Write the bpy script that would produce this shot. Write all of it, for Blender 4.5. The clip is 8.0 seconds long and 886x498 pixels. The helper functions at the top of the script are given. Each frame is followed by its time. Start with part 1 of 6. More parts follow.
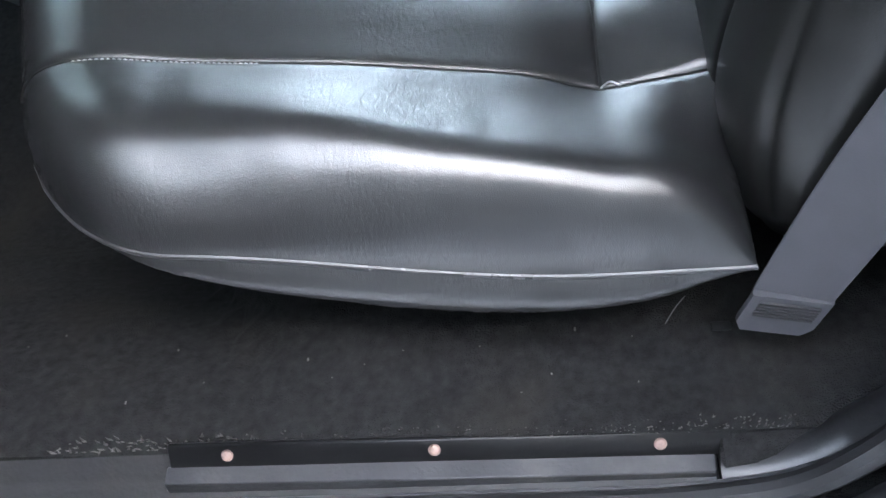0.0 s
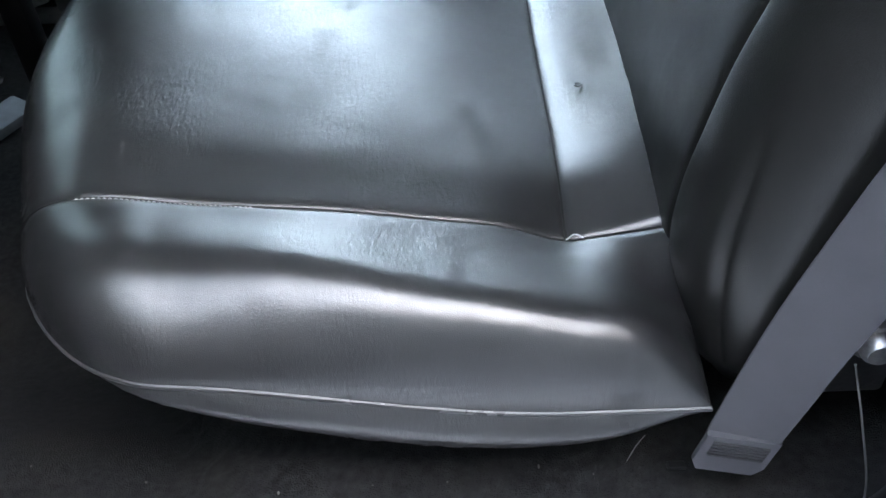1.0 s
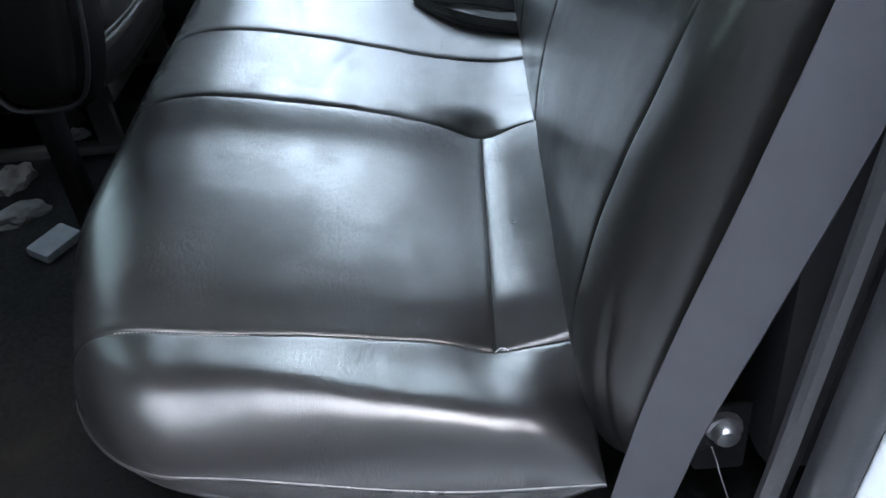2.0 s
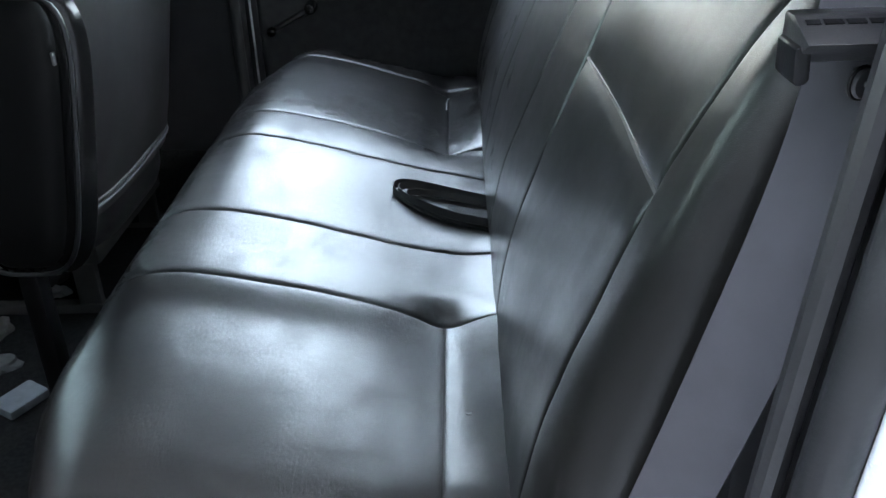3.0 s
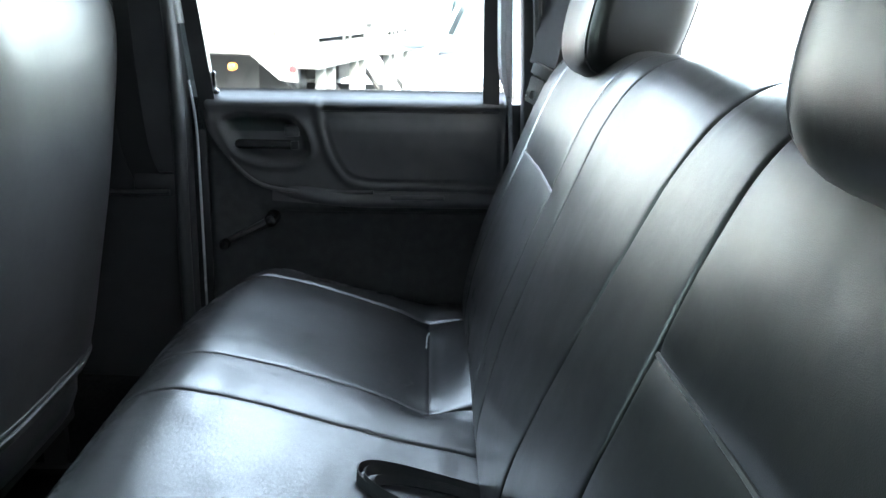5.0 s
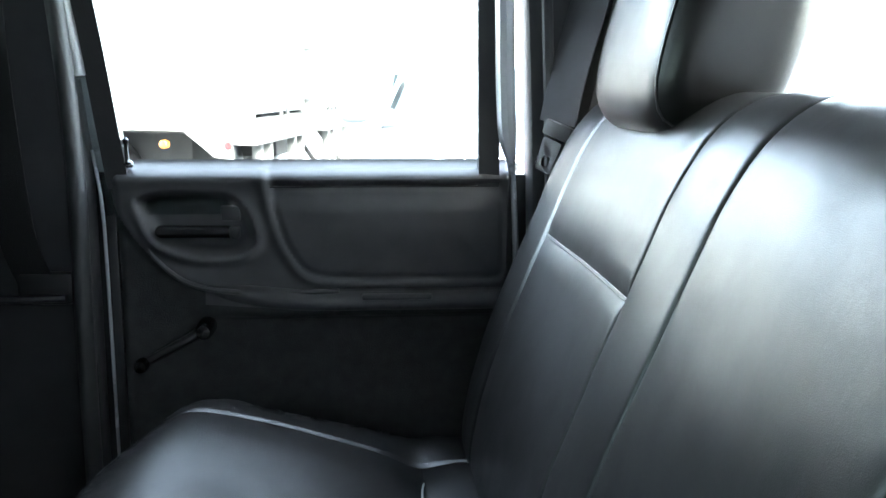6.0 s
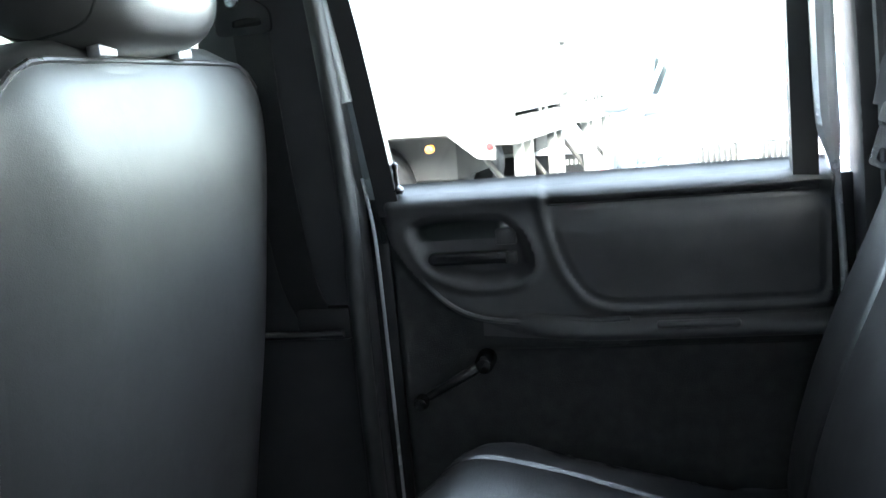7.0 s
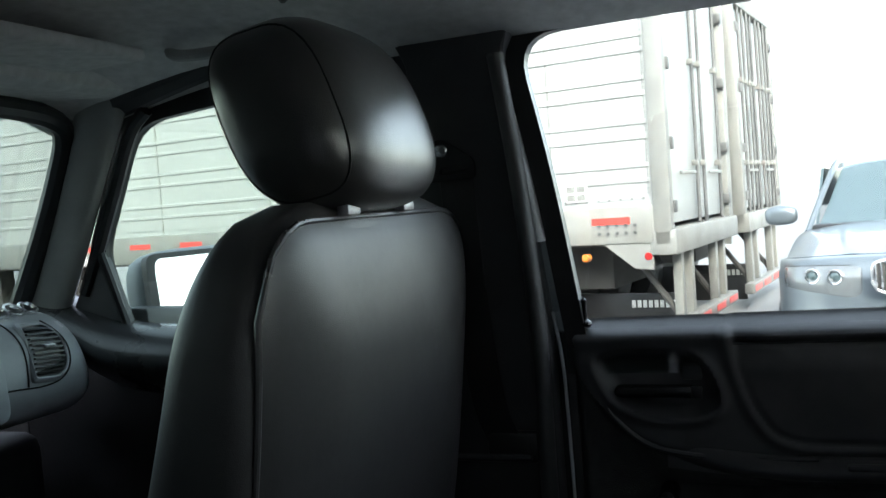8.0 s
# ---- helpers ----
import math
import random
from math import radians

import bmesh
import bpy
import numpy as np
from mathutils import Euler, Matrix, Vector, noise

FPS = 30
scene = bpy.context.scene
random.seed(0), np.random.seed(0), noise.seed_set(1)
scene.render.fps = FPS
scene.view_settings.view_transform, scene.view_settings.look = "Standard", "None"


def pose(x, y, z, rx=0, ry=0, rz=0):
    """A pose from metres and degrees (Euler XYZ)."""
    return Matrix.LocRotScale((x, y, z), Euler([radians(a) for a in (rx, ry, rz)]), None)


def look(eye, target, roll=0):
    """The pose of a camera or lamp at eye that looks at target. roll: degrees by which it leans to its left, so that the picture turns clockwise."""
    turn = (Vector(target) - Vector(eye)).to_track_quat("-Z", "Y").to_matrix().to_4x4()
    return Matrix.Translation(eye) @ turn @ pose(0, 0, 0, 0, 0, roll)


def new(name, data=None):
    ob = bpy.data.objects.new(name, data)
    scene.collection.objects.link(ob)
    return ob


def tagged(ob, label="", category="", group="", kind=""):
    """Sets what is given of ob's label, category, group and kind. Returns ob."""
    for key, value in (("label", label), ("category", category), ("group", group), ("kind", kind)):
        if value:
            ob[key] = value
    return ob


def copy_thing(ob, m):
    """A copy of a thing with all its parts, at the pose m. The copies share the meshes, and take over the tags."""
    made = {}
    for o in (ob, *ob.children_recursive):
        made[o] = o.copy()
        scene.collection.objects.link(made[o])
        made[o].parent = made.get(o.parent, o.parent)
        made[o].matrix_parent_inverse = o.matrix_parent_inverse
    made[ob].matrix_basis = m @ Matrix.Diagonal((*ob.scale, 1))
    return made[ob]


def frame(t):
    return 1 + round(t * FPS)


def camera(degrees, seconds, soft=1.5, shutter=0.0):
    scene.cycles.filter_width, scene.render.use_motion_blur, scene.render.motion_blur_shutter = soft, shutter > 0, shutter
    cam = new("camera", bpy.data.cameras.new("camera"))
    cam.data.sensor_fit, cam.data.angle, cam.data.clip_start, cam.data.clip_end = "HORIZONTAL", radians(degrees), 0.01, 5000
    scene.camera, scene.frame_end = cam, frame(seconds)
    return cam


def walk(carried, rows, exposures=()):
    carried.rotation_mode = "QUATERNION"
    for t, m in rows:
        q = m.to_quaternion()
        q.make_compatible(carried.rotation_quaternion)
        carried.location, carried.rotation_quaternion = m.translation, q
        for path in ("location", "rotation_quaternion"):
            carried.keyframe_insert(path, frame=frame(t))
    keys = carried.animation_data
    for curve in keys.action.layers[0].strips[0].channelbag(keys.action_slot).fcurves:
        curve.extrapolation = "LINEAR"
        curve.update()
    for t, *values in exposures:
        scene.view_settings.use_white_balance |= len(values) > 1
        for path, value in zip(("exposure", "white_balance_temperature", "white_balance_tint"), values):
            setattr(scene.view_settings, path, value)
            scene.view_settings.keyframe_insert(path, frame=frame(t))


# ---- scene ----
cam = camera(53.0, 8.0)
PATH = [
    (0, (0.383, -0.21, 0.659), (0.188, 1.018, -0.907), -10.4),
    (0.5, (0.38, -0.214, 0.669), (0.202, 1.077, -0.849), -8.3),
    (1, (0.367, -0.231, 0.684), (0.316, 1.229, -0.682), -3.7),
    (1.2, (0.369, -0.24, 0.69), (0.345, 1.25, -0.643), -3.1),
    (2.3, (0.445, -0.34, 0.819), (0.312, 1.291, -0.331), -7.5),
    (2.5, (0.447, -0.344, 0.821), (0.336, 1.334, -0.263), -5.3),
    (3, (0.446, -0.342, 0.829), (0.397, 1.439, -0.079), -2.0),
    (3.5, (0.45, -0.324, 0.821), (0.431, 1.526, 0.059), 0.1),
    (4, (0.451, -0.265, 0.819), (0.407, 1.641, 0.215), 1.0),
    (4.2, (0.449, -0.234, 0.824), (0.414, 1.681, 0.247), 2.7),
    (5.3, (0.399, 0.039, 0.801), (0.467, 1.973, 0.294), 0.1),
    (5.5, (0.38, 0.116, 0.787), (0.509, 2.052, 0.3), 0.8),
    (6, (0.367, 0.272, 0.776), (0.534, 2.233, 0.419), 0.3),
    (6.5, (0.357, 0.39, 0.759), (0.287, 2.344, 0.337), -2.0),
    (7, (0.337, 0.393, 0.791), (-0.08, 2.317, 0.441), -5.4),
    (7.5, (0.325, 0.361, 0.846), (-0.321, 2.25, 0.726), -6.0),
    (8, (0.315, 0.31, 0.839), (-0.412, 2.171, 0.748), -4.9),
]
EXPO = [(0.0, 5.95, 6500, 9), (1.2, 5.68, 6500, 9), (2.5, 5.75, 6600, 9), (4.0, 5.8, 6600, 8), (5.5, 5.85, 6450, 6), (7, 5.9, 6500, 6), (7.5, 4.85, 6600, 7), (8.0, 3.55, 6700, 7)]
walk(cam, [(t, look(eye, target, roll)) for t, eye, target, roll in PATH], EXPO)

# ---- world and light ----
world = bpy.data.worlds.new("overcast_sky")
scene.world = world
world.use_nodes = True
wn = world.node_tree
wn.nodes.clear()
sky = wn.nodes.new("ShaderNodeTexSky")
sky.sky_type = "NISHITA"
sky.sun_disc = False
sky.sun_elevation, sky.sun_rotation = radians(38), radians(153)
sky.air_density, sky.dust_density, sky.ozone_density = 1.0, 2.2, 1.0
bg = wn.nodes.new("ShaderNodeBackground")
bg.inputs["Strength"].default_value = 0.15
wo = wn.nodes.new("ShaderNodeOutputWorld")
haze = wn.nodes.new("ShaderNodeHueSaturation")
haze.inputs["Saturation"].default_value = 0.55
wn.links.new(sky.outputs[0], haze.inputs["Color"])
wn.links.new(haze.outputs[0], bg.inputs["Color"])
wn.links.new(bg.outputs[0], wo.inputs["Surface"])
sun_data = bpy.data.lights.new("sun", "SUN")
sun_data.energy, sun_data.angle, sun_data.color = 0.32, radians(14), (1.0, 0.99, 0.98)
sun = new("sun", sun_data)
sun.matrix_world = look((3.5, -7.0, 6.1), (0, 0, 0))


# ---- materials ----
def mat(name, color, rough=0.5, metal=0.0, vary=0.15, scale=30.0, bump=0.0, bscale=400.0, spec=0.5, coat=0.0,
        rvary=0.1, stain=None, stain_scale=4.0, stain_amt=0.5, coords="Object", kind="noise", sheen=0.0):
    m = bpy.data.materials.new(name)
    m.use_nodes = True
    nt = m.node_tree
    b = nt.nodes["Principled BSDF"]
    tc = nt.nodes.new("ShaderNodeTexCoord")
    n1 = nt.nodes.new("ShaderNodeTexNoise")
    n1.inputs["Scale"].default_value, n1.inputs["Detail"].default_value = scale, 6.0
    nt.links.new(tc.outputs[coords], n1.inputs["Vector"])
    ramp = nt.nodes.new("ShaderNodeValToRGB")
    lo = [max(0.0, c * (1 - vary)) for c in color]
    hi = [min(1.0, c * (1 + vary)) for c in color]
    ramp.color_ramp.elements[0].color, ramp.color_ramp.elements[1].color = (*lo, 1), (*hi, 1)
    ramp.color_ramp.elements[0].position, ramp.color_ramp.elements[1].position = 0.3, 0.7
    nt.links.new(n1.outputs["Fac"], ramp.inputs["Fac"])
    col = ramp.outputs["Color"]
    n2 = nt.nodes.new("ShaderNodeTexNoise")
    n2.inputs["Scale"].default_value, n2.inputs["Detail"].default_value = stain_scale, 8.0
    n2.inputs["Roughness"].default_value = 0.65
    nt.links.new(tc.outputs[coords], n2.inputs["Vector"])
    if stain:
        r2 = nt.nodes.new("ShaderNodeValToRGB")
        r2.color_ramp.elements[0].position, r2.color_ramp.elements[1].position = 0.5, 0.72
        r2.color_ramp.elements[1].color = (stain_amt, stain_amt, stain_amt, 1)
        nt.links.new(n2.outputs["Fac"], r2.inputs["Fac"])
        mx = nt.nodes.new("ShaderNodeMix")
        mx.data_type = "RGBA"
        nt.links.new(r2.outputs["Color"], mx.inputs["Factor"])
        nt.links.new(col, mx.inputs["A"])
        mx.inputs["B"].default_value = (*stain, 1)
        col = mx.outputs["Result"]
    nt.links.new(col, b.inputs["Base Color"])
    mr = nt.nodes.new("ShaderNodeMapRange")
    mr.inputs["From Min"].default_value, mr.inputs["From Max"].default_value = 0.3, 0.7
    mr.inputs["To Min"].default_value, mr.inputs["To Max"].default_value = max(0.02, rough - rvary), min(1.0, rough + rvary)
    nt.links.new(n2.outputs["Fac"], mr.inputs["Value"])
    nt.links.new(mr.outputs["Result"], b.inputs["Roughness"])
    b.inputs["Metallic"].default_value = metal
    b.inputs["Specular IOR Level"].default_value = spec
    b.inputs["Coat Weight"].default_value = coat
    if sheen:
        b.inputs["Sheen Weight"].default_value = sheen
    if bump:
        if kind == "voronoi":
            tb = nt.nodes.new("ShaderNodeTexVoronoi")
            tb.inputs["Scale"].default_value = bscale
            out = tb.outputs["Distance"]
        else:
            tb = nt.nodes.new("ShaderNodeTexNoise")
            tb.inputs["Scale"].default_value, tb.inputs["Detail"].default_value = bscale, 4.0
            out = tb.outputs["Fac"]
        nt.links.new(tc.outputs[coords], tb.inputs["Vector"])
        bp = nt.nodes.new("ShaderNodeBump")
        bp.inputs["Strength"].default_value, bp.inputs["Distance"].default_value = bump, 0.002
        nt.links.new(out, bp.inputs["Height"])
        nt.links.new(bp.outputs["Normal"], b.inputs["Normal"])
    return m


def glass_mat(name, tint=(1, 1, 1), rough=0.0):
    m = bpy.data.materials.new(name)
    m.use_nodes = True
    nt = m.node_tree
    nt.nodes.clear()
    out = nt.nodes.new("ShaderNodeOutputMaterial")
    mix = nt.nodes.new("ShaderNodeMixShader")
    tr = nt.nodes.new("ShaderNodeBsdfTransparent")
    tr.inputs["Color"].default_value = (*tint, 1)
    gl = nt.nodes.new("ShaderNodeBsdfGlossy")
    gl.inputs["Roughness"].default_value = rough
    mix.inputs["Fac"].default_value = 0.05
    nt.links.new(tr.outputs[0], mix.inputs[1])
    nt.links.new(gl.outputs[0], mix.inputs[2])
    nt.links.new(mix.outputs[0], out.inputs["Surface"])
    return m


LEATHER = mat("black_leatherette", (0.009, 0.009, 0.0085), 0.48, vary=0.2, scale=9, bump=0.08, bscale=1400, kind="voronoi",
              spec=0.15, coat=0.70, rvary=0.03, stain_scale=26)
LEATHER_SEAT = mat("worn_seat_leatherette", (0.011, 0.011, 0.0115), 0.42, vary=0.2, scale=12, bump=0.12, bscale=1900, kind="voronoi",
                   spec=0.25, coat=0.9, rvary=0.04, stain_scale=14)
LEATHER_FRONT = mat("front_seat_leatherette", (0.022, 0.022, 0.022), 0.46, vary=0.1, scale=10, bump=0.08, bscale=900, kind="voronoi",
                    spec=0.35, coat=0.55, rvary=0.02)


def creased(m, stretch, strength, coat_rough, rub_amt=1.0, dent=0.10, worn=0.0):
    """Fine wrinkles in patches, laid over the grain."""
    nt = m.node_tree
    b = nt.nodes["Principled BSDF"]
    b.inputs["Coat Roughness"].default_value = coat_rough
    tc = nt.nodes.new("ShaderNodeTexCoord")
    mp = nt.nodes.new("ShaderNodeMapping")
    mp.inputs["Scale"].default_value = stretch
    nt.links.new(tc.outputs["Object"], mp.inputs["Vector"])
    wr = nt.nodes.new("ShaderNodeTexNoise")
    wr.inputs["Scale"].default_value, wr.inputs["Detail"].default_value = 1.0, 3.0
    wr.inputs["Distortion"].default_value = 0.6
    nt.links.new(mp.outputs[0], wr.inputs["Vector"])
    patch = nt.nodes.new("ShaderNodeTexNoise")
    patch.inputs["Scale"].default_value, patch.inputs["Detail"].default_value = 11.0, 3.0
    nt.links.new(tc.outputs["Object"], patch.inputs["Vector"])
    rg = nt.nodes.new("ShaderNodeMapRange")
    rg.inputs["From Min"].default_value, rg.inputs["From Max"].default_value = 0.45, 0.68
    nt.links.new(patch.outputs["Fac"], rg.inputs["Value"])
    mul = nt.nodes.new("ShaderNodeMath")
    mul.operation = "MULTIPLY"
    sub = nt.nodes.new("ShaderNodeMath")
    sub.operation = "SUBTRACT"
    sub.inputs[1].default_value = 0.5
    nt.links.new(wr.outputs["Fac"], sub.inputs[0])
    nt.links.new(sub.outputs[0], mul.inputs[0])
    nt.links.new(rg.outputs["Result"], mul.inputs[1])
    soft = nt.nodes.new("ShaderNodeTexNoise")
    soft.inputs["Scale"].default_value, soft.inputs["Detail"].default_value = 24.0, 2.0
    nt.links.new(tc.outputs["Object"], soft.inputs["Vector"])
    b1 = nt.nodes.new("ShaderNodeBump")
    b1.inputs["Strength"].default_value, b1.inputs["Distance"].default_value = strength, 0.0012
    nt.links.new(mul.outputs[0], b1.inputs["Height"])
    b2 = nt.nodes.new("ShaderNodeBump")
    b2.inputs["Strength"].default_value, b2.inputs["Distance"].default_value = dent, 0.004
    nt.links.new(soft.outputs["Fac"], b2.inputs["Height"])
    nt.links.new(b1.outputs["Normal"], b2.inputs["Normal"])
    first = [n for n in nt.nodes if n.bl_idname == "ShaderNodeBump" and n not in (b1, b2)][0]
    nt.links.new(b2.outputs["Normal"], first.inputs["Normal"])
    nt.links.new(first.outputs["Normal"], b.inputs["Coat Normal"])
    # rubbed and greasy patches
    mp2 = nt.nodes.new("ShaderNodeMapping")
    mp2.inputs["Scale"].default_value = (22, 9, 14)
    nt.links.new(tc.outputs["Object"], mp2.inputs["Vector"])
    rub = nt.nodes.new("ShaderNodeTexNoise")
    rub.inputs["Scale"].default_value, rub.inputs["Detail"].default_value = 1.0, 2.0
    rub.inputs["Roughness"].default_value, rub.inputs["Distortion"].default_value = 0.6, 0.2
    nt.links.new(mp2.outputs[0], rub.inputs["Vector"])
    rr = nt.nodes.new("ShaderNodeMapRange")
    rr.inputs["From Min"].default_value, rr.inputs["From Max"].default_value = 0.25, 0.75
    rr.inputs["To Min"].default_value, rr.inputs["To Max"].default_value = coat_rough - 0.02 * rub_amt, coat_rough + 0.05 * rub_amt
    nt.links.new(rub.outputs["Fac"], rr.inputs["Value"])
    nt.links.new(rr.outputs["Result"], b.inputs["Coat Roughness"])
    # dull specks where the finish has worn through
    fine = nt.nodes.new("ShaderNodeTexNoise")
    fine.inputs["Scale"].default_value, fine.inputs["Detail"].default_value = 95.0, 5.0
    fine.inputs["Roughness"].default_value = 0.7
    nt.links.new(tc.outputs["Object"], fine.inputs["Vector"])
    both = nt.nodes.new("ShaderNodeMath")
    both.operation = "MULTIPLY"
    nt.links.new(fine.outputs["Fac"], both.inputs[0])
    nt.links.new(rub.outputs["Fac"], both.inputs[1])
    wr2 = nt.nodes.new("ShaderNodeMapRange")
    wr2.inputs["From Min"].default_value, wr2.inputs["From Max"].default_value = 0.24, 0.36
    wr2.inputs["To Min"].default_value, wr2.inputs["To Max"].default_value = b.inputs["Coat Weight"].default_value, b.inputs["Coat Weight"].default_value * (1 - worn)
    nt.links.new(both.outputs[0], wr2.inputs["Value"])
    nt.links.new(wr2.outputs["Result"], b.inputs["Coat Weight"])


creased(LEATHER, (70, 80, 60), 0.16, 0.225, 0.5, 0.12, 0.25)
LEATHER_SEAT.node_tree.nodes["Principled BSDF"].inputs["Coat Weight"].default_value = 1.0
creased(LEATHER_SEAT, (420, 160, 160), 0.32, 0.205, 1.0, 0.12, 0.50)
LEATHER_SEAT.node_tree.nodes["Principled BSDF"].inputs["Coat IOR"].default_value = 1.6
creased(LEATHER_FRONT, (60, 60, 90), 0.10, 0.44, 0.8, 0.10, 0.15)
LEATHER_HEAD = mat("headrest_leatherette", (0.018, 0.018, 0.018), 0.44, vary=0.1, scale=10, bump=0.08, bscale=900, kind="voronoi",
                   spec=0.35, coat=0.8, rvary=0.02)
creased(LEATHER_HEAD, (60, 60, 90), 0.14, 0.225, 0.8, 0.16, 0.2)
SEAM = mat("sunk_seam", (0.008, 0.008, 0.008), 0.7, vary=0.2, scale=80, spec=0.2)
PIPING = mat("seam_piping", (0.030, 0.029, 0.030), 0.32, vary=0.2, scale=80, spec=0.7)
THREAD = mat("grey_thread", (0.30, 0.29, 0.28), 0.7, vary=0.2)
CARPET = mat("charcoal_carpet", (0.0132, 0.0132, 0.0136), 0.95, vary=0.45, scale=160, bump=0.9, bscale=900, spec=0.1,
             stain=(0.026, 0.024, 0.021), stain_scale=9, stain_amt=0.6)
PLASTIC = mat("black_plastic", (0.074, 0.074, 0.076), 0.52, vary=0.15, scale=20, bump=0.12, bscale=900, spec=0.45)
PLASTIC_GLOSS = mat("glossy_black_plastic", (0.012, 0.012, 0.013), 0.22, vary=0.15, scale=20, spec=0.5)
PLASTIC_SCUFF = mat("scuffed_plastic", (0.022, 0.022, 0.024), 0.42, vary=0.25, scale=18, bump=0.2, bscale=300,
                    stain=(0.07, 0.067, 0.063), stain_scale=22, stain_amt=0.5)
ROCKER = mat("dirty_rocker_plastic", (0.010, 0.010, 0.011), 0.6, vary=0.35, scale=25, bump=0.3, bscale=250, spec=0.35,
             stain=(0.040, 0.038, 0.035), stain_scale=18, stain_amt=0.35)
RUBBER = mat("black_rubber", (0.014, 0.014, 0.015), 0.40, vary=0.2, scale=30, bump=0.1, bscale=300, spec=0.45)
TRIM_DARK = mat("dark_pillar_trim", (0.042, 0.042, 0.044), 0.55, vary=0.15, scale=15, bump=0.15, bscale=800, spec=0.3)
TRIM_GREY = mat("grey_pillar_trim", (0.30, 0.305, 0.29), 0.65, vary=0.1, scale=15, bump=0.15, bscale=800, spec=0.3)
HEADLINER = mat("grey_headliner_cloth", (0.52, 0.52, 0.505), 0.95, vary=0.12, scale=60, bump=0.4, bscale=900, spec=0.1,
                stain=(0.42, 0.42, 0.40), stain_scale=5, stain_amt=0.5)
WEBBING = mat("grey_belt_webbing", (0.053, 0.053, 0.060), 0.62, vary=0.07, scale=40, bump=0.10, bscale=1100, spec=0.35)
WEB_DARK = mat("black_belt_webbing", (0.008, 0.008, 0.0085), 0.5, vary=0.2, scale=60, bump=0.4, bscale=900, spec=0.3)
CHROME = mat("bright_metal", (0.75, 0.75, 0.76), 0.22, metal=1.0, vary=0.05)
BOLT = mat("worn_zinc_bolt", (0.34, 0.34, 0.35), 0.38, metal=0.9, vary=0.25, scale=200)
GUIDE = mat("dark_guide_plastic", (0.005, 0.005, 0.0055), 0.38, vary=0.2, scale=40, bump=0.1, bscale=700, spec=0.2)
# paler copy of GUIDE: skylight on the guide's top is put into its colour
GUIDE_LIT = mat("lit_guide_plastic", (0.020, 0.020, 0.021), 0.34, vary=0.2, scale=40, bump=0.1, bscale=700, spec=0.5)
HARNESS_DARK = mat("belt_stitch_thread", (0.018, 0.018, 0.020), 0.7, vary=0.2)
HARNESS = mat("grey_wire", (0.10, 0.10, 0.10), 0.6, vary=0.2)
RIVET = mat("dull_rivet_metal", (0.20, 0.135, 0.115), 0.55, metal=0.2, vary=0.3, scale=300)
BODY_WHITE = mat("white_body_paint", (0.78, 0.80, 0.82), 0.25, vary=0.03, coat=0.5)
BODY_SILVER = mat("silver_body_paint", (0.52, 0.54, 0.57), 0.3, metal=0.3, vary=0.04, coat=0.4)
PAPER = mat("crumpled_paper", (0.28, 0.28, 0.28), 0.8, vary=0.25, scale=40, bump=0.5, bscale=120)
ASPHALT = mat("pale_yard_asphalt", (0.16, 0.16, 0.16), 0.9, vary=0.25, scale=40, bump=0.6, bscale=150,
              stain=(0.24, 0.232, 0.225), stain_scale=0.7, stain_amt=0.6)
TRAILER = mat("white_trailer_aluminium", (0.30, 0.308, 0.302), 0.45, vary=0.06, scale=2, spec=0.5,
              stain=(0.25, 0.25, 0.237), stain_scale=0.8, stain_amt=0.35)
TRAILER_RAIL = mat("galvanised_rail", (0.19, 0.19, 0.18), 0.55, metal=0.2, vary=0.15, scale=8,
                   stain=(0.23, 0.205, 0.17), stain_scale=3, stain_amt=0.5)
STEEL_DARK = mat("dirty_chassis_steel", (0.05, 0.048, 0.045), 0.8, vary=0.3, scale=6)
STEEL_GREY = mat("dull_grey_steel", (0.10, 0.10, 0.10), 0.5, metal=0.4, vary=0.2, scale=8)
TAPE_RED = mat("red_reflective_tape", (0.62, 0.05, 0.04), 0.35, vary=0.1, scale=60)
LAMP_AMBER = mat("amber_lens", (0.50, 0.15, 0.02), 0.2, vary=0.05, coat=0.5)
LAMP_RED = mat("red_lens", (0.30, 0.015, 0.015), 0.2, vary=0.05, coat=0.5)
CAR_PAINT = mat("blue_grey_car_paint", (0.115, 0.136, 0.153), 0.32, metal=0.3, vary=0.03, coat=0.6, rvary=0.03)
CAR_GLASS = mat("tinted_car_glass", (0.06, 0.09, 0.095), 0.08, vary=0.05, spec=0.8)
LENS_CLEAR = mat("headlight_lens", (0.12, 0.13, 0.135), 0.12, vary=0.1, spec=0.7, coat=0.8)
MARK_PALE = mat("pale_paint_marks", (0.5, 0.5, 0.48), 0.6, vary=0.1)
GLASS = glass_mat("window_glass", (0.86, 0.89, 0.88))
GLASS_FRONT = glass_mat("green_tinted_glass", (0.60, 0.66, 0.63))
MIRROR = mat("mirror_glass", (0.9, 0.9, 0.9), 0.03, metal=1.0, vary=0.0, rvary=0.0)


# ---- mesh helpers ----
def link(name, bm, material, parent=None, label="", smooth=True, sharp=35):
    me = bpy.data.meshes.new(name)
    bmesh.ops.recalc_face_normals(bm, faces=bm.faces)
    if smooth:
        for f in bm.faces:
            f.smooth = True
        for e in bm.edges:
            if len(e.link_faces) == 2 and e.calc_face_angle(0) > radians(sharp):
                e.smooth = False
    bm.to_mesh(me)
    bm.free()
    me.materials.append(material)
    ob = new(name, me)
    if parent is not None:
        ob.parent = parent
    if label:
        ob["label"] = label
    return ob


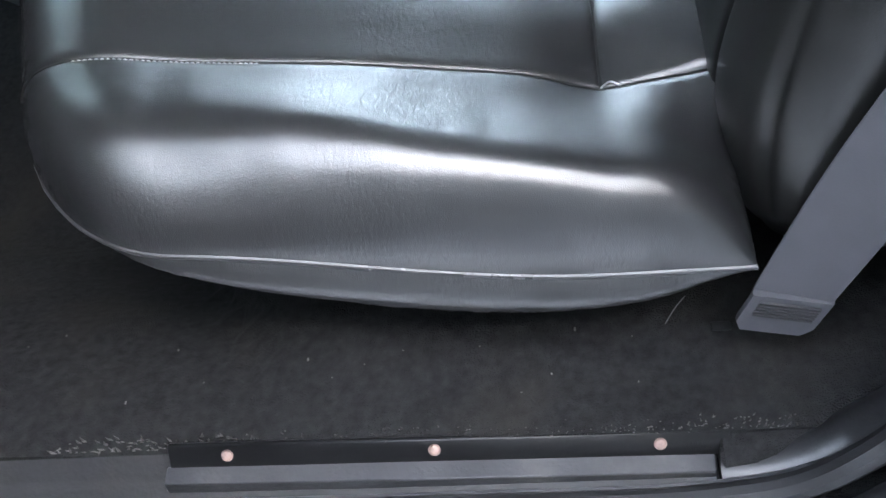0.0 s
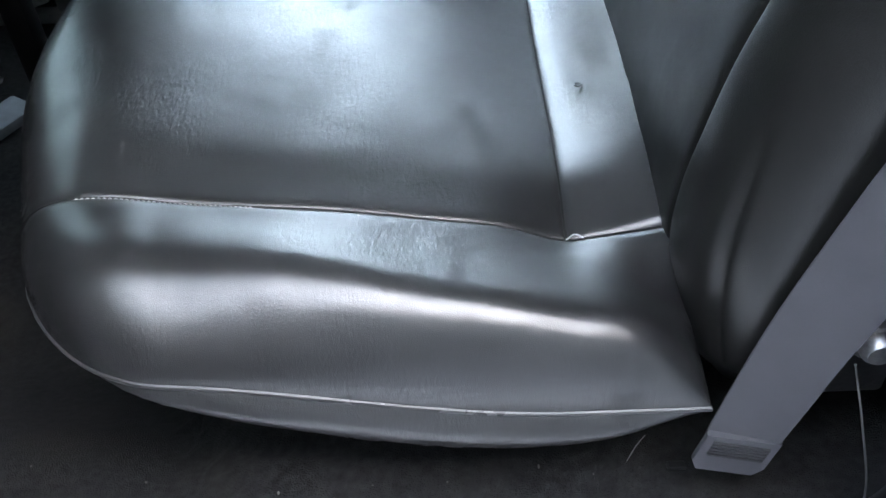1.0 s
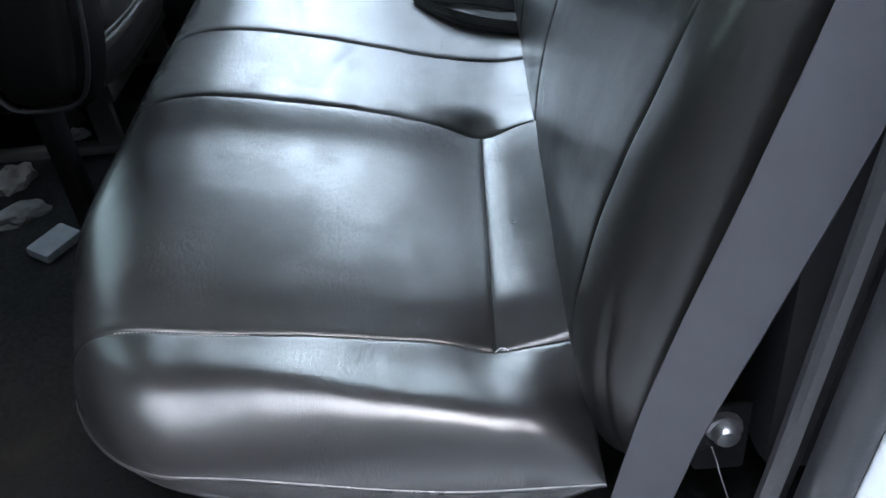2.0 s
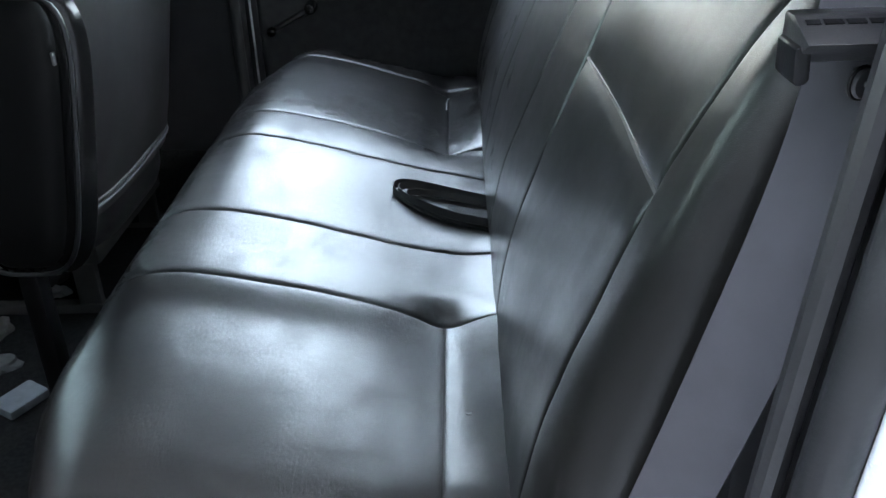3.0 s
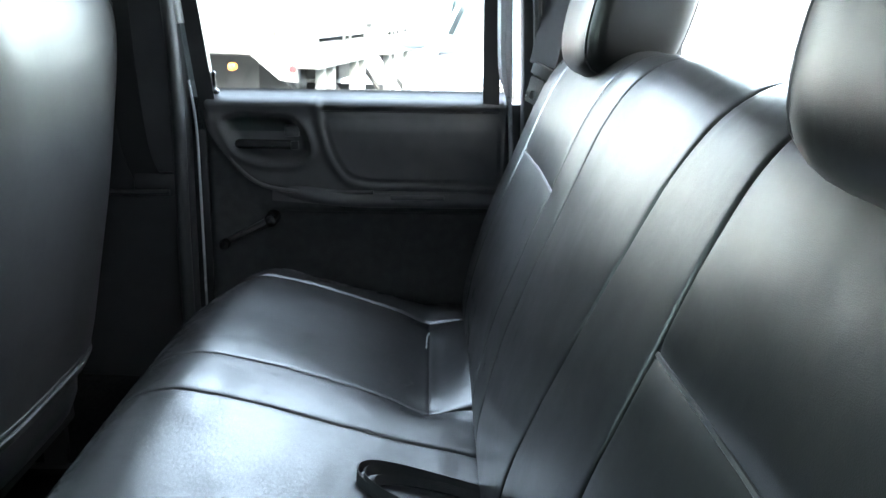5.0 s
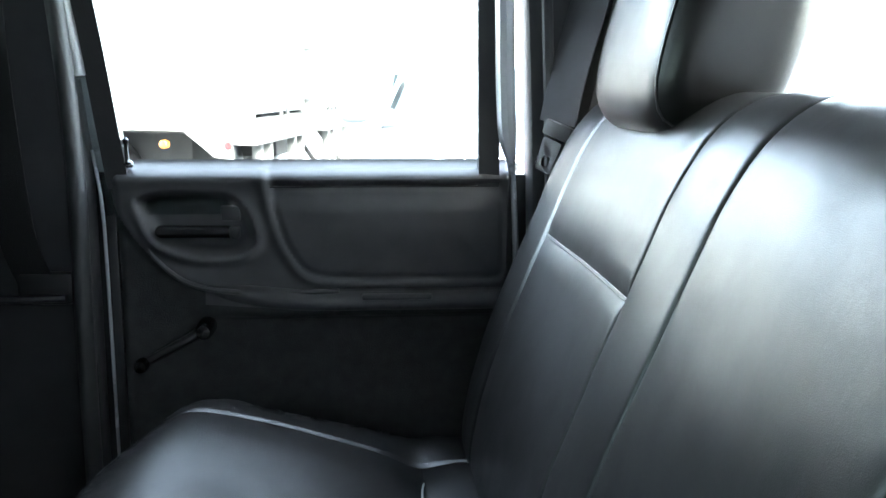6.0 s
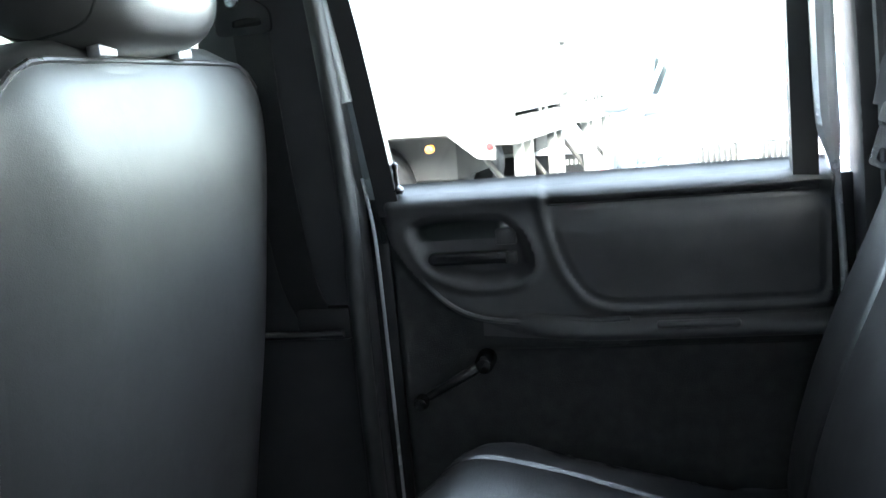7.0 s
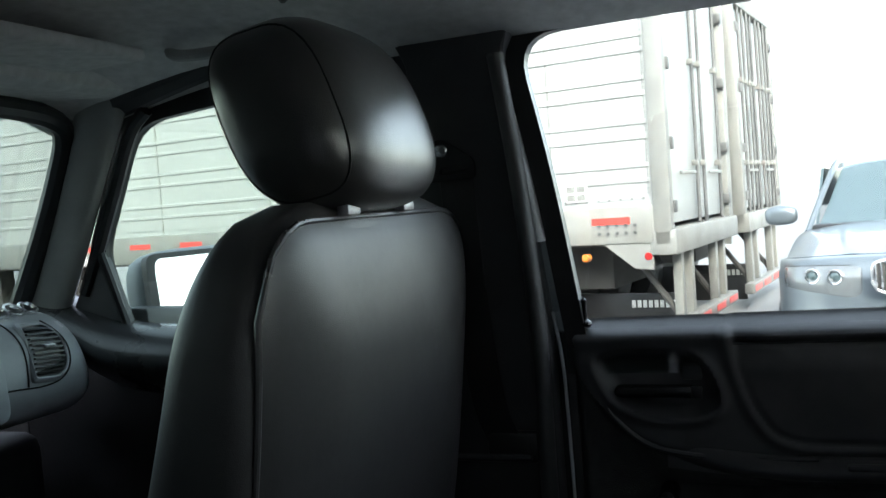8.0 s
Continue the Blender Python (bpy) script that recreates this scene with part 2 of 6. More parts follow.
def part(name, bm, material, parent, label="", sharp=35):
    return link(name, bm, material, parent, label, True, sharp)


def thing(name, label, category, group="", kind="", at=(0, 0, 0)):
    ob = new(name)
    ob.empty_display_size = 0.05
    ob.location = at
    return tagged(ob, label, category, group, kind)


def smoothstep(a, b, x):
    t = max(0.0, min(1.0, (x - a) / (b - a)))
    return t * t * (3 - 2 * t)


def lerp_table(table, x):
    """Smooth interpolation in a short table of (x, value)."""
    if x <= table[0][0]:
        return table[0][1]
    for i in range(len(table) - 1):
        (x0, v0), (x1, v1) = table[i], table[i + 1]
        if x <= x1:
            s0 = (table[i + 1][1] - table[i - 1][1]) / (table[i + 1][0] - table[i - 1][0]) if i else (v1 - v0) / (x1 - x0)
            s1 = (table[i + 2][1] - v0) / (table[i + 2][0] - x0) if i + 2 < len(table) else (v1 - v0) / (x1 - x0)
            h, t = x1 - x0, (x - x0) / (x1 - x0)
            return ((2 * t ** 3 - 3 * t * t + 1) * v0 + (t ** 3 - 2 * t * t + t) * h * s0
                    + (3 * t * t - 2 * t ** 3) * v1 + (t ** 3 - t * t) * h * s1)
    return table[-1][1]


def grid(fn, nu, nv, close_u=False):
    bm = bmesh.new()
    vs = [[bm.verts.new(fn(i / (nu if close_u else nu - 1), j / (nv - 1))) for j in range(nv)] for i in range(nu)]
    for i in range(nu if close_u else nu - 1):
        a, b = vs[i], vs[(i + 1) % nu]
        for j in range(nv - 1):
            bm.faces.new((a[j], b[j], b[j + 1], a[j + 1]))
    return bm


def solid(bm, thick):
    """Give an open sheet a thickness, away from its normals."""
    bmesh.ops.recalc_face_normals(bm, faces=bm.faces)
    bmesh.ops.solidify(bm, geom=list(bm.faces), thickness=thick)
    return bm


def tube(pts, r, seg=8, closed=False, bm=None, flat=1.0):
    bm = bm or bmesh.new()
    pts = [Vector(p) for p in pts]
    rings, up = [], None
    n = len(pts)
    for i, p in enumerate(pts):
        a = pts[(i - 1) % n] if closed or i else p
        b = pts[(i + 1) % n] if closed or i < n - 1 else p
        d = (b - a).normalized()
        if up is None:
            up = Vector((0, 0, 1)) if abs(d.z) < 0.9 else Vector((1, 0, 0))
        side = d.cross(up).normalized()
        up = side.cross(d).normalized()
        rr = r(i / max(1, n - 1)) if callable(r) else r
        rings.append([bm.verts.new(p + side * math.cos(k * 2 * math.pi / seg) * rr + up * math.sin(k * 2 * math.pi / seg) * rr * flat)
                      for k in range(seg)])
    for i in range(n if closed else n - 1):
        a, b = rings[i], rings[(i + 1) % n]
        for k in range(seg):
            bm.faces.new((a[k], a[(k + 1) % seg], b[(k + 1) % seg], b[k]))
    if not closed:
        bm.faces.new(rings[0])
        bm.faces.new(rings[-1])
    return bm


def box(x0, x1, y0, y1, z0, z1, bevel=0.0, seg=2, bm=None, m=None):
    fresh = bmesh.new()
    r = bmesh.ops.create_cube(fresh, size=1.0)
    for v in fresh.verts:
        v.co = Vector(((x0 + x1) / 2 + v.co.x * (x1 - x0), (y0 + y1) / 2 + v.co.y * (y1 - y0), (z0 + z1) / 2 + v.co.z * (z1 - z0)))
    if bevel:
        bmesh.ops.bevel(fresh, geom=list(fresh.edges), offset=bevel, segments=seg, profile=0.5, affect="EDGES")
    if m is not None:
        fresh.transform(m)
    if bm is None:
        return fresh
    me = bpy.data.meshes.new("tmp")
    fresh.to_mesh(me)
    fresh.free()
    bm.from_mesh(me)
    bpy.data.meshes.remove(me)
    return bm


def prism(poly, axis, a, b, bevel=0.0, seg=2):
    """A polygon in two axes, extruded along the third from a to b."""
    bm = bmesh.new()
    def place(p, h):
        if axis == "y":
            return (p[0], h, p[1])
        if axis == "x":
            return (h, p[0], p[1])
        return (p[0], p[1], h)
    lo = [bm.verts.new(place(p, a)) for p in poly]
    hi = [bm.verts.new(place(p, b)) for p in poly]
    n = len(poly)
    f0, f1 = bm.faces.new(lo), bm.faces.new(hi)
    for i in range(n):
        bm.faces.new((lo[i], lo[(i + 1) % n], hi[(i + 1) % n], hi[i]))
    bmesh.ops.recalc_face_normals(bm, faces=bm.faces)
    if bevel:
        bmesh.ops.bevel(bm, geom=list(bm.edges), offset=bevel, segments=seg, profile=0.5, affect="EDGES")
    return bm


def ring(outer, inner, axis, a, b):
    """A frame between two loops with the same number of corners, from a to b along the axis."""
    bm = bmesh.new()
    def place(p, h):
        return (p[0], h, p[1]) if axis == "y" else (h, p[0], p[1]) if axis == "x" else (p[0], p[1], h)
    loops = [[bm.verts.new(place(p, h)) for p in loop] for loop in (outer, inner) for h in (a, b)]
    oa, ob, ia, ib = loops
    n = len(outer)
    for i in range(n):
        j = (i + 1) % n
        for q in ((oa, ob), (ob, ib), (ib, ia), (ia, oa)):
            bm.faces.new((q[0][i], q[0][j], q[1][j], q[1][i]))
    return bm


def rounded(poly, r, seg=5):
    """Round the corners of a polygon (2D); r: one radius, or one for each corner."""
    out = []
    n = len(poly)
    for i in range(n):
        p, a, b = Vector(poly[i]), Vector(poly[i - 1]), Vector(poly[(i + 1) % n])
        rr = min(r[i] if isinstance(r, tuple) else r, (a - p).length * 0.45, (b - p).length * 0.45)
        s, e = p + (a - p).normalized() * rr, p + (b - p).normalized() * rr
        for k in range(seg + 1):
            t = k / seg
            out.append(tuple((1 - t) ** 2 * s + 2 * t * (1 - t) * p + t * t * e))
    return out


def lathe(profile, seg=20, m=None):
    """A profile of (radius, height) turned about z."""
    bm = bmesh.new()
    rings = [[bm.verts.new((r * math.cos(k * 2 * math.pi / seg), r * math.sin(k * 2 * math.pi / seg), h)) for k in range(seg)]
             for r, h in profile]
    for a, b in zip(rings, rings[1:]):
        for k in range(seg):
            bm.faces.new((a[k], a[(k + 1) % seg], b[(k + 1) % seg], b[k]))
    bm.faces.new(rings[0])
    bm.faces.new(rings[-1])
    if m is not None:
        bm.transform(m)
    return bm


def ribbon(pts, wides, thick, bm=None):
    """A flat strap: centre points, half-width vectors, thickness."""
    bm = bm or bmesh.new()
    rows = []
    n = len(pts)
    for i in range(n):
        p, w = Vector(pts[i]), Vector(wides[i])
        d = (Vector(pts[min(n - 1, i + 1)]) - Vector(pts[max(0, i - 1)])).normalized()
        nn = d.cross(w).normalized() * thick / 2
        rows.append([bm.verts.new(q) for q in (p - w - nn * 0.3, p - w * 0.97 + nn, p + w * 0.97 + nn, p + w + nn * 0.3, p + w * 0.97 - nn, p - w * 0.97 - nn)])
    for a, b in zip(rows, rows[1:]):
        for k in range(6):
            bm.faces.new((a[k], a[(k + 1) % 6], b[(k + 1) % 6], b[k]))
    bm.faces.new(rows[0])
    bm.faces.new(rows[-1])
    return bm


def sample(pts, n):
    """n points along a smooth curve through pts."""
    pts = [Vector(p) for p in pts]
    out = []
    for i in range(n):
        s = i / (n - 1) * (len(pts) - 1)
        k = min(len(pts) - 2, int(s))
        t = s - k
        p1, p2 = pts[k], pts[k + 1]
        p0, p3 = pts[k - 1] if k else p1 * 2 - p2, pts[k + 2] if k + 2 < len(pts) else p2 * 2 - p1
        out.append(0.5 * ((2 * p1) + (p2 - p0) * t + (2 * p0 - 5 * p1 + 4 * p2 - p3) * t * t + (3 * p1 - p0 - 3 * p2 + p3) * t ** 3))
    return out


def pillow(cx, cy, cz, sx, sy, sz, n=3.0, nu=36, nv=20, m=None, taper=None):
    """A stuffed pad: a rounded block with soft corners."""
    def fn(u, v):
        a, b = u * 2 * math.pi, (v - 0.5) * math.pi * 0.998
        d = Vector((math.cos(a) * math.cos(b), math.sin(a) * math.cos(b), math.sin(b)))
        k = (abs(d.x) ** n + abs(d.y) ** n + abs(d.z) ** n) ** (-1 / n)
        p = Vector((d.x * k * sx, d.y * k * sy, d.z * k * sz))
        if taper:
            p = taper(p)
        return p + Vector((cx, cy, cz))
    bm = grid(fn, nu, nv, True)
    bmesh.ops.remove_doubles(bm, verts=bm.verts, dist=0.0008)
    if m is not None:
        bm.transform(m)
    return bm


# ---- cab shell: x runs to the rear, y across the cab to the far door, z up ----
def floor_z(x, y):
    shelf = 0.06 + 0.150 * smoothstep(0.06, 0.24, x)
    near = 0.06 + 0.146 * smoothstep(0.34, 0.03, y)
    far = 0.2 * smoothstep(1.25, 1.36, y) + 0.06 * (1 - smoothstep(1.25, 1.36, y))
    return max(shelf, near, far) + 0.004 * noise.noise((x * 9, y * 9, 0))


floor = link("floor", solid(grid(lambda u, v: (-0.95 + 1.68 * u, 0.0085 + 1.374 * v, floor_z(-0.95 + 1.68 * u, 0.0085 + 1.374 * v)), 85, 70), 0.02), CARPET)
tagged(floor, "dusty charcoal carpet on the cab floor", "floor", kind="structure")

# carpet nap along the door sill: short upright tufts
bm = bmesh.new()
for i in range(420):
    x = random.uniform(0.10, 0.52)
    y = 0.0095 + random.random() ** 2 * 0.008
    z, h = 0.207, random.uniform(0.002, 0.007)
    w = random.uniform(0.0006, 0.0014)
    dx, dy = random.uniform(-0.002, 0.002), random.uniform(-0.003, 0.001)
    a, b, c = bm.verts.new((x - w, y, z)), bm.verts.new((x + w, y, z)), bm.verts.new((x + dx, y + dy, z + h))
    d = bm.verts.new((x, y + 0.001, z))
    for f in ((a, b, c), (b, d, c), (d, a, c)):
        bm.faces.new(f)
link("carpet_tufts", bm, mat("frayed_carpet_fibre", (0.075, 0.070, 0.064), 0.95, vary=0.6, scale=200), floor)["kind"] = "stuff"

# pale lint on the carpet
bm = bmesh.new()
for i in range(22):
    x, y = random.uniform(0.02, 0.56), random.uniform(0.012, 0.11)
    r = random.uniform(0.0003, 0.0008)
    bmesh.ops.create_icosphere(bm, subdivisions=1, radius=r, matrix=Matrix.Translation((x, y, floor_z(x, y) + 0.0006)) @ Matrix.Diagonal((1.0, random.uniform(0.5, 2.5), 0.6, 1.0)))
link("lint", bm, mat("pale_lint", (0.09, 0.085, 0.08), 0.9, vary=0.4, scale=200), floor)["kind"] = "stuff"

# door opening on the near side, as a loop of (x, z)
OPENING = rounded([(-0.03, 0.188), (0.455, 0.188), (0.520, 0.205), (0.552, 0.263), (0.570, 0.38), (0.594, 0.62), (0.618, 0.85), (0.585, 1.055), (0.0, 1.055), (-0.03, 0.70)], 0.075, 8)


def scaled(loop, k, c=(0.29, 0.62)):
    return [(c[0] + (p[0] - c[0]) * (1 + k / 0.31), c[1] + (p[1] - c[1]) * (1 + k / 0.43)) for p in loop]


BODY_OUT = [(max(-0.12, min(0.95, 0.29 + (q[0] - 0.29) * 4.5)), max(-0.2, min(1.16, 0.62 + (q[1] - 0.62) * 4.5))) for q in OPENING]
near_wall = link("wall_driver_side", ring(BODY_OUT, scaled(OPENING, 0.020), "y", -0.115, -0.054), BODY_WHITE)
tagged(near_wall, "white painted body side round the open door", "car body", kind="structure")
seal = part("door_seal", tube([(p[0], -0.046, p[1]) for p in scaled(OPENING, 0.010)], 0.0125, 12, True), RUBBER, near_wall, "black rubber door seal")
part("seal_lip", tube([(p[0], -0.0255, p[1] + 0.002) for p in scaled(OPENING, -0.004)], 0.0075, 10, True), RUBBER, near_wall)
part("seal_edge", tube([(p[0], -0.0165, p[1] + 0.006) for p in scaled(OPENING, 0.0)], 0.0014, 6, True), PLASTIC_SCUFF, near_wall, "thin paler bead along the seal")
# black disc stands in for a dark hole in the body side
part("body_hole_disc", lathe([(0.0005, -0.001), (0.0055, -0.001), (0.006, 0.0015), (0.0005, 0.003)], 14, pose(0.637, -0.1155, 0.505, 90, 0, 0)), RUBBER, near_wall, "small black disc in place of a hole in the body")
part("seal_corner", tube(sample([(0.479, -0.006, 0.184), (0.505, -0.006, 0.187), (0.532, -0.002, 0.196), (0.554, 0.004, 0.212), (0.574, 0.002, 0.25), (0.592, -0.008, 0.33)], 30), 0.016, 12), RUBBER, near_wall, "glossy black rubber at the sill corner")
part("seal_joint", box(0.306, 0.309, -0.060, -0.034, 0.176, 0.202, 0.001), RUBBER, near_wall)

# near front door, below and round its window
DWIN = rounded([(-0.655, 0.705), (-0.655, 0.815), (-0.565, 1.010), (-0.500, 1.030), (-0.185, 1.045), (-0.185, 0.690), (-0.50, 0.690)], 0.03, 5)
DOUT = [(max(-0.85, min(-0.125, -0.40 + (p[0] + 0.40) * 4)), max(-0.15, min(1.15, 0.86 + (p[1] - 0.86) * 7))) for p in DWIN]
near_door = link("door_driver", ring(DOUT, DWIN, "y", -0.10, -0.03), PLASTIC)
tagged(near_door, "closed driver door with dark inner panel and window", "door", kind="structure")

# pane out of view, made dark to cut light from the front left
part("pane", box(-0.70, -0.15, -0.072, -0.068, 0.66, 1.07), glass_mat("light_blocking_glass", (0.10, 0.11, 0.11)), near_door, "unseen pane, darkened to hold back light")

# sill plate with its rivets
sill = thing("sill_plate", "scuffed black plastic sill plate with three rivets", "sill plate", at=(0, 0, 0))


def sill_face(pts, x0, x1):
    bm = prism(pts, "x", x0, x1, 0.0008, 1)
    for v in bm.verts:
        v.co.z += 0.02 * (0.36 - v.co.x)
    return bm


part("kick_face", sill_face([(0.011, 0.2100), (0.008, 0.2105), (0.000, 0.2005), (0.001, 0.190), (0.011, 0.190)], 0.172, 0.484), GUIDE, sill)
part("tread", sill_face([(0.001, 0.2000), (-0.010, 0.1990), (-0.011, 0.190), (0.001, 0.190)], 0.170, 0.476), PLASTIC_SCUFF, sill)
for x in (0.2065, 0.324, 0.4470):
    part("rivet", lathe([(0.0004, 0.0020), (0.0018, 0.0018), (0.0030, 0.0012), (0.0036, 0.0), (0.0030, -0.002)], 14,
                        pose(x, 0.0040, 0.2060 + 0.02 * (0.36 - x), 50, 0, 0)), RIVET, sill, "dull metal rivet")
rocker = link("rocker_trim", prism([(0.010, 0.205), (-0.002, 0.193), (-0.028, 0.190), (-0.05, 0.178), (-0.05, 0.05), (0.010, 0.05)], "x", -0.9, 0.478, 0.002, 1), ROCKER)
tagged(rocker, "scratched dark rocker trim under the door opening", "trim", kind="structure")

part("rocker_end", prism([(0.012, 0.207), (-0.006, 0.203), (-0.020, 0.186), (-0.05, 0.172), (-0.05, 0.05), (0.012, 0.05)], "x", 0.478, 0.60, 0.002, 1), CARPET, rocker)

# pillar trims on the near side
ct = link("trim_pillar_near", prism(rounded([(0.625, 0.10), (0.74, 0.10), (0.74, 1.10), (0.60, 1.10), (0.640, 0.85), (0.622, 0.62)], 0.02, 3), "y", -0.050, -0.005, 0.004), GUIDE)
tagged(ct, "dark plastic trim of the near rear pillar", "trim", kind="structure")
bt = link("trim_pillar_front_near", prism([(-0.14, 0.05), (-0.045, 0.05), (-0.045, 0.70), (-0.02, 1.06), (-0.14, 1.10)], "y", -0.045, 0.0, 0.004), TRIM_DARK)
tagged(bt, "dark plastic trim of the near door pillar", "trim", kind="structure")

# roof with cloth headliner
def roof_z(x, y):
    k = abs((y - 0.67) / 0.72)
    return 1.135 - 0.075 * k ** 4 - 0.05 * smoothstep(-0.35, -0.75, x) - 0.02 * smoothstep(0.5, 0.75, x)


roof = link("ceiling", solid(grid(lambda u, v: (-0.72 + 1.50 * u, -0.05 + 1.44 * v, roof_z(-0.72 + 1.50 * u, -0.05 + 1.44 * v)), 40, 40), 0.02), HEADLINER)
tagged(roof, "soft grey cloth headliner of the cab", "ceiling", kind="structure")
skin = link("roof_panel", box(-0.74, 0.80, -0.11, 1.47, 1.158, 1.175, 0.004), BODY_WHITE)
tagged(skin, "white painted cab roof", "roof", kind="structure")

# rear wall with its window
rw = link("wall_rear", ring(rounded([(-0.06, 0.05), (1.44, 0.05), (1.44, 1.15), (-0.06, 1.15)], 0.02, 4),
          rounded([(0.10, 0.735), (1.26, 0.735), (1.22, 1.055), (0.14, 1.055)], 0.05, 4), "x", 0.745, 0.785), TRIM_DARK)
tagged(rw, "dark rear cab wall with a wide window", "wall", kind="structure")
rwin = link("window_rear", box(0.762, 0.766, 0.06, 1.30, 0.715, 1.075), GLASS)
rwin.visible_shadow = False
tagged(rwin, "clear rear cab window", "window", kind="structure")
part("window_seal", tube([(0.742, p[0], p[1]) for p in rounded([(0.10, 0.735), (1.26, 0.735), (1.22, 1.055), (0.14, 1.055)], 0.05, 6)], 0.006, 8, True), RUBBER, rw)

# ---- far side: pillars, doors ----
bp = link("trim_pillar_mid", prism(rounded([(-0.175, 0.06), (0.030, 0.06), (0.034, 0.66), (-0.002, 1.02), (0.02, 1.075), (-0.16, 1.085), (-0.125, 1.02), (-0.155, 0.70)], 0.02, 3), "y", 1.362, 1.41, 0.006), TRIM_DARK)
tagged(bp, "dark plastic trim of the far door pillar", "trim", kind="structure")
part("trim_ridge", tube(sample([(-0.005, 1.358, 1.02), (0.012, 1.357, 0.86), (0.022, 1.357, 0.68), (0.020, 1.357, 0.45), (0.020, 1.36, 0.10)], 24), 0.014, 14, False, None, 0.75), TRIM_DARK, bp)
part("belt_slot", box(-0.055, 0.012, 1.350, 1.368, 0.515, 0.555, 0.006), RUBBER, bp, "belt outlet on the pillar trim")
part("slot_bar", tube([(-0.14, 1.348, 0.524), (-0.05, 1.346, 0.5235), (0.004, 1.347, 0.5245)], 0.005, 8), PLASTIC_SCUFF, bp)
flange = link("trim_body_flange", tube(sample([(0.036, 1.378, 0.70), (0.044, 1.376, 0.64), (0.046, 1.376, 0.55), (0.046, 1.376, 0.30), (0.046, 1.376, 0.12)], 40),
              0.0022, 8), BODY_SILVER)
tagged(flange, "pale painted body edge beside the door", "trim", kind="structure")

rc = link("trim_pillar_rear", prism(rounded([(0.560, 0.06), (0.75, 0.06), (0.75, 1.10), (0.548, 1.085), (0.566, 0.72), (0.572, 0.5)], 0.02, 3), "y", 1.350, 1.41, 0.006), TRIM_DARK)
tagged(rc, "dark plastic trim of the far rear pillar", "trim", kind="structure")
part("trim_ridge", tube(sample([(0.572, 1.346, 1.06), (0.582, 1.345, 0.85), (0.590, 1.345, 0.65), (0.592, 1.347, 0.3)], 16), 0.007, 8), TRIM_DARK, rc)
flange2 = link("trim_body_flange_rear", tube(sample([(0.530, 1.376, 1.05), (0.534, 1.376, 0.9), (0.539, 1.378, 0.74), (0.549, 1.378, 0.66), (0.556, 1.378, 0.5), (0.556, 1.378, 0.15)], 30), lambda s: 0.0125 - 0.0085 * smoothstep(0.42, 0.60, s), 10), BODY_SILVER)
tagged(flange2, "pale painted body edge behind the door", "trim", kind="structure")

rail = link("trim_roof_rail", tube(sample([(-0.58, 1.352, 1.035), (-0.35, 1.352, 1.078), (0.0, 1.352, 1.088), (0.4, 1.352, 1.090), (0.76, 1.352, 1.085)], 30), 0.026, 10), TRIM_DARK)
tagged(rail, "dark roof rail trim above the doors", "trim", kind="structure")
link("rail_filler", box(-0.22, -0.012, 1.398, 1.42, 0.99, 1.13, 0.004), TRIM_DARK, bp)
part("door_jamb", prism([(-0.06, 0.60), (0.058, 0.60), (0.058, 0.672), (0.030, 0.870), (-0.006, 1.05), (-0.06, 1.08)], "y", 1.4005, 1.4265, 0.003), BODY_SILVER, bp)
outer = link("wall_passenger_side", box(-0.78, 0.80, 1.43, 1.46, -0.15, 0.66, 0.005), BODY_WHITE)
tagged(outer, "outer white door skins of the far side", "car body", kind="structure")

# far rear door
door = thing("door_rear", "closed rear door with black plastic panel and wind-up window", "door", kind="structure")
WIN = rounded([(0.0775, 0.655), (0.0494, 0.870), (0.016, 1.042), (0.500, 1.050), (0.506, 0.655)], (0.004, 0.20, 0.055, 0.045, 0.004), 6)


def grown(poly, d):
    """A clockwise outline in (x, z) moved outwards."""
    out = []
    for i, p in enumerate(poly):
        a, b = Vector(poly[i - 1]), Vector(poly[(i + 1) % len(poly)])
        t = (b - a).normalized()
        out.append((p[0] - t.y * d, p[1] + t.x * d))
    return out


WOUT = [(x, max(z, 0.6535)) for x, z in grown(WIN, 0.026)]
part("window_frame", ring(WOUT, WIN, "y", 1.378, 1.396), RUBBER, door)
SHEEN = mat("satin_grey_door_frame", (0.20, 0.205, 0.215), 0.40, vary=0.1, scale=30)
edge = [(x, z) for x, z in grown(WIN, 0.037) if x < 0.12 and z > 0.67]
part("frame_bead", tube([(x, 1.377, z) for x, z in sorted(edge, key=lambda p: p[1] + p[0])], 0.0125, 12), SHEEN, door, "satin grey edge of the window frame")
wpane = part("pane", box(0.012, 0.525, 1.386, 1.390, 0.62, 1.07), GLASS, door)
wpane.visible_shadow = False
part("door_core", prism(rounded([(0.052, 0.655), (0.050, 0.10), (0.548, 0.10), (0.552, 0.650)], 0.012, 3), "y", 1.402, 1.43, 0.004), STEEL_DARK, door)


part("edge_seal", box(0.028, 0.056, 1.392, 1.428, 0.10, 0.672, 0.003), RUBBER, door)
part("edge_seal", box(0.546, 0.572, 1.392, 1.428, 0.10, 0.668, 0.003), RUBBER, door)


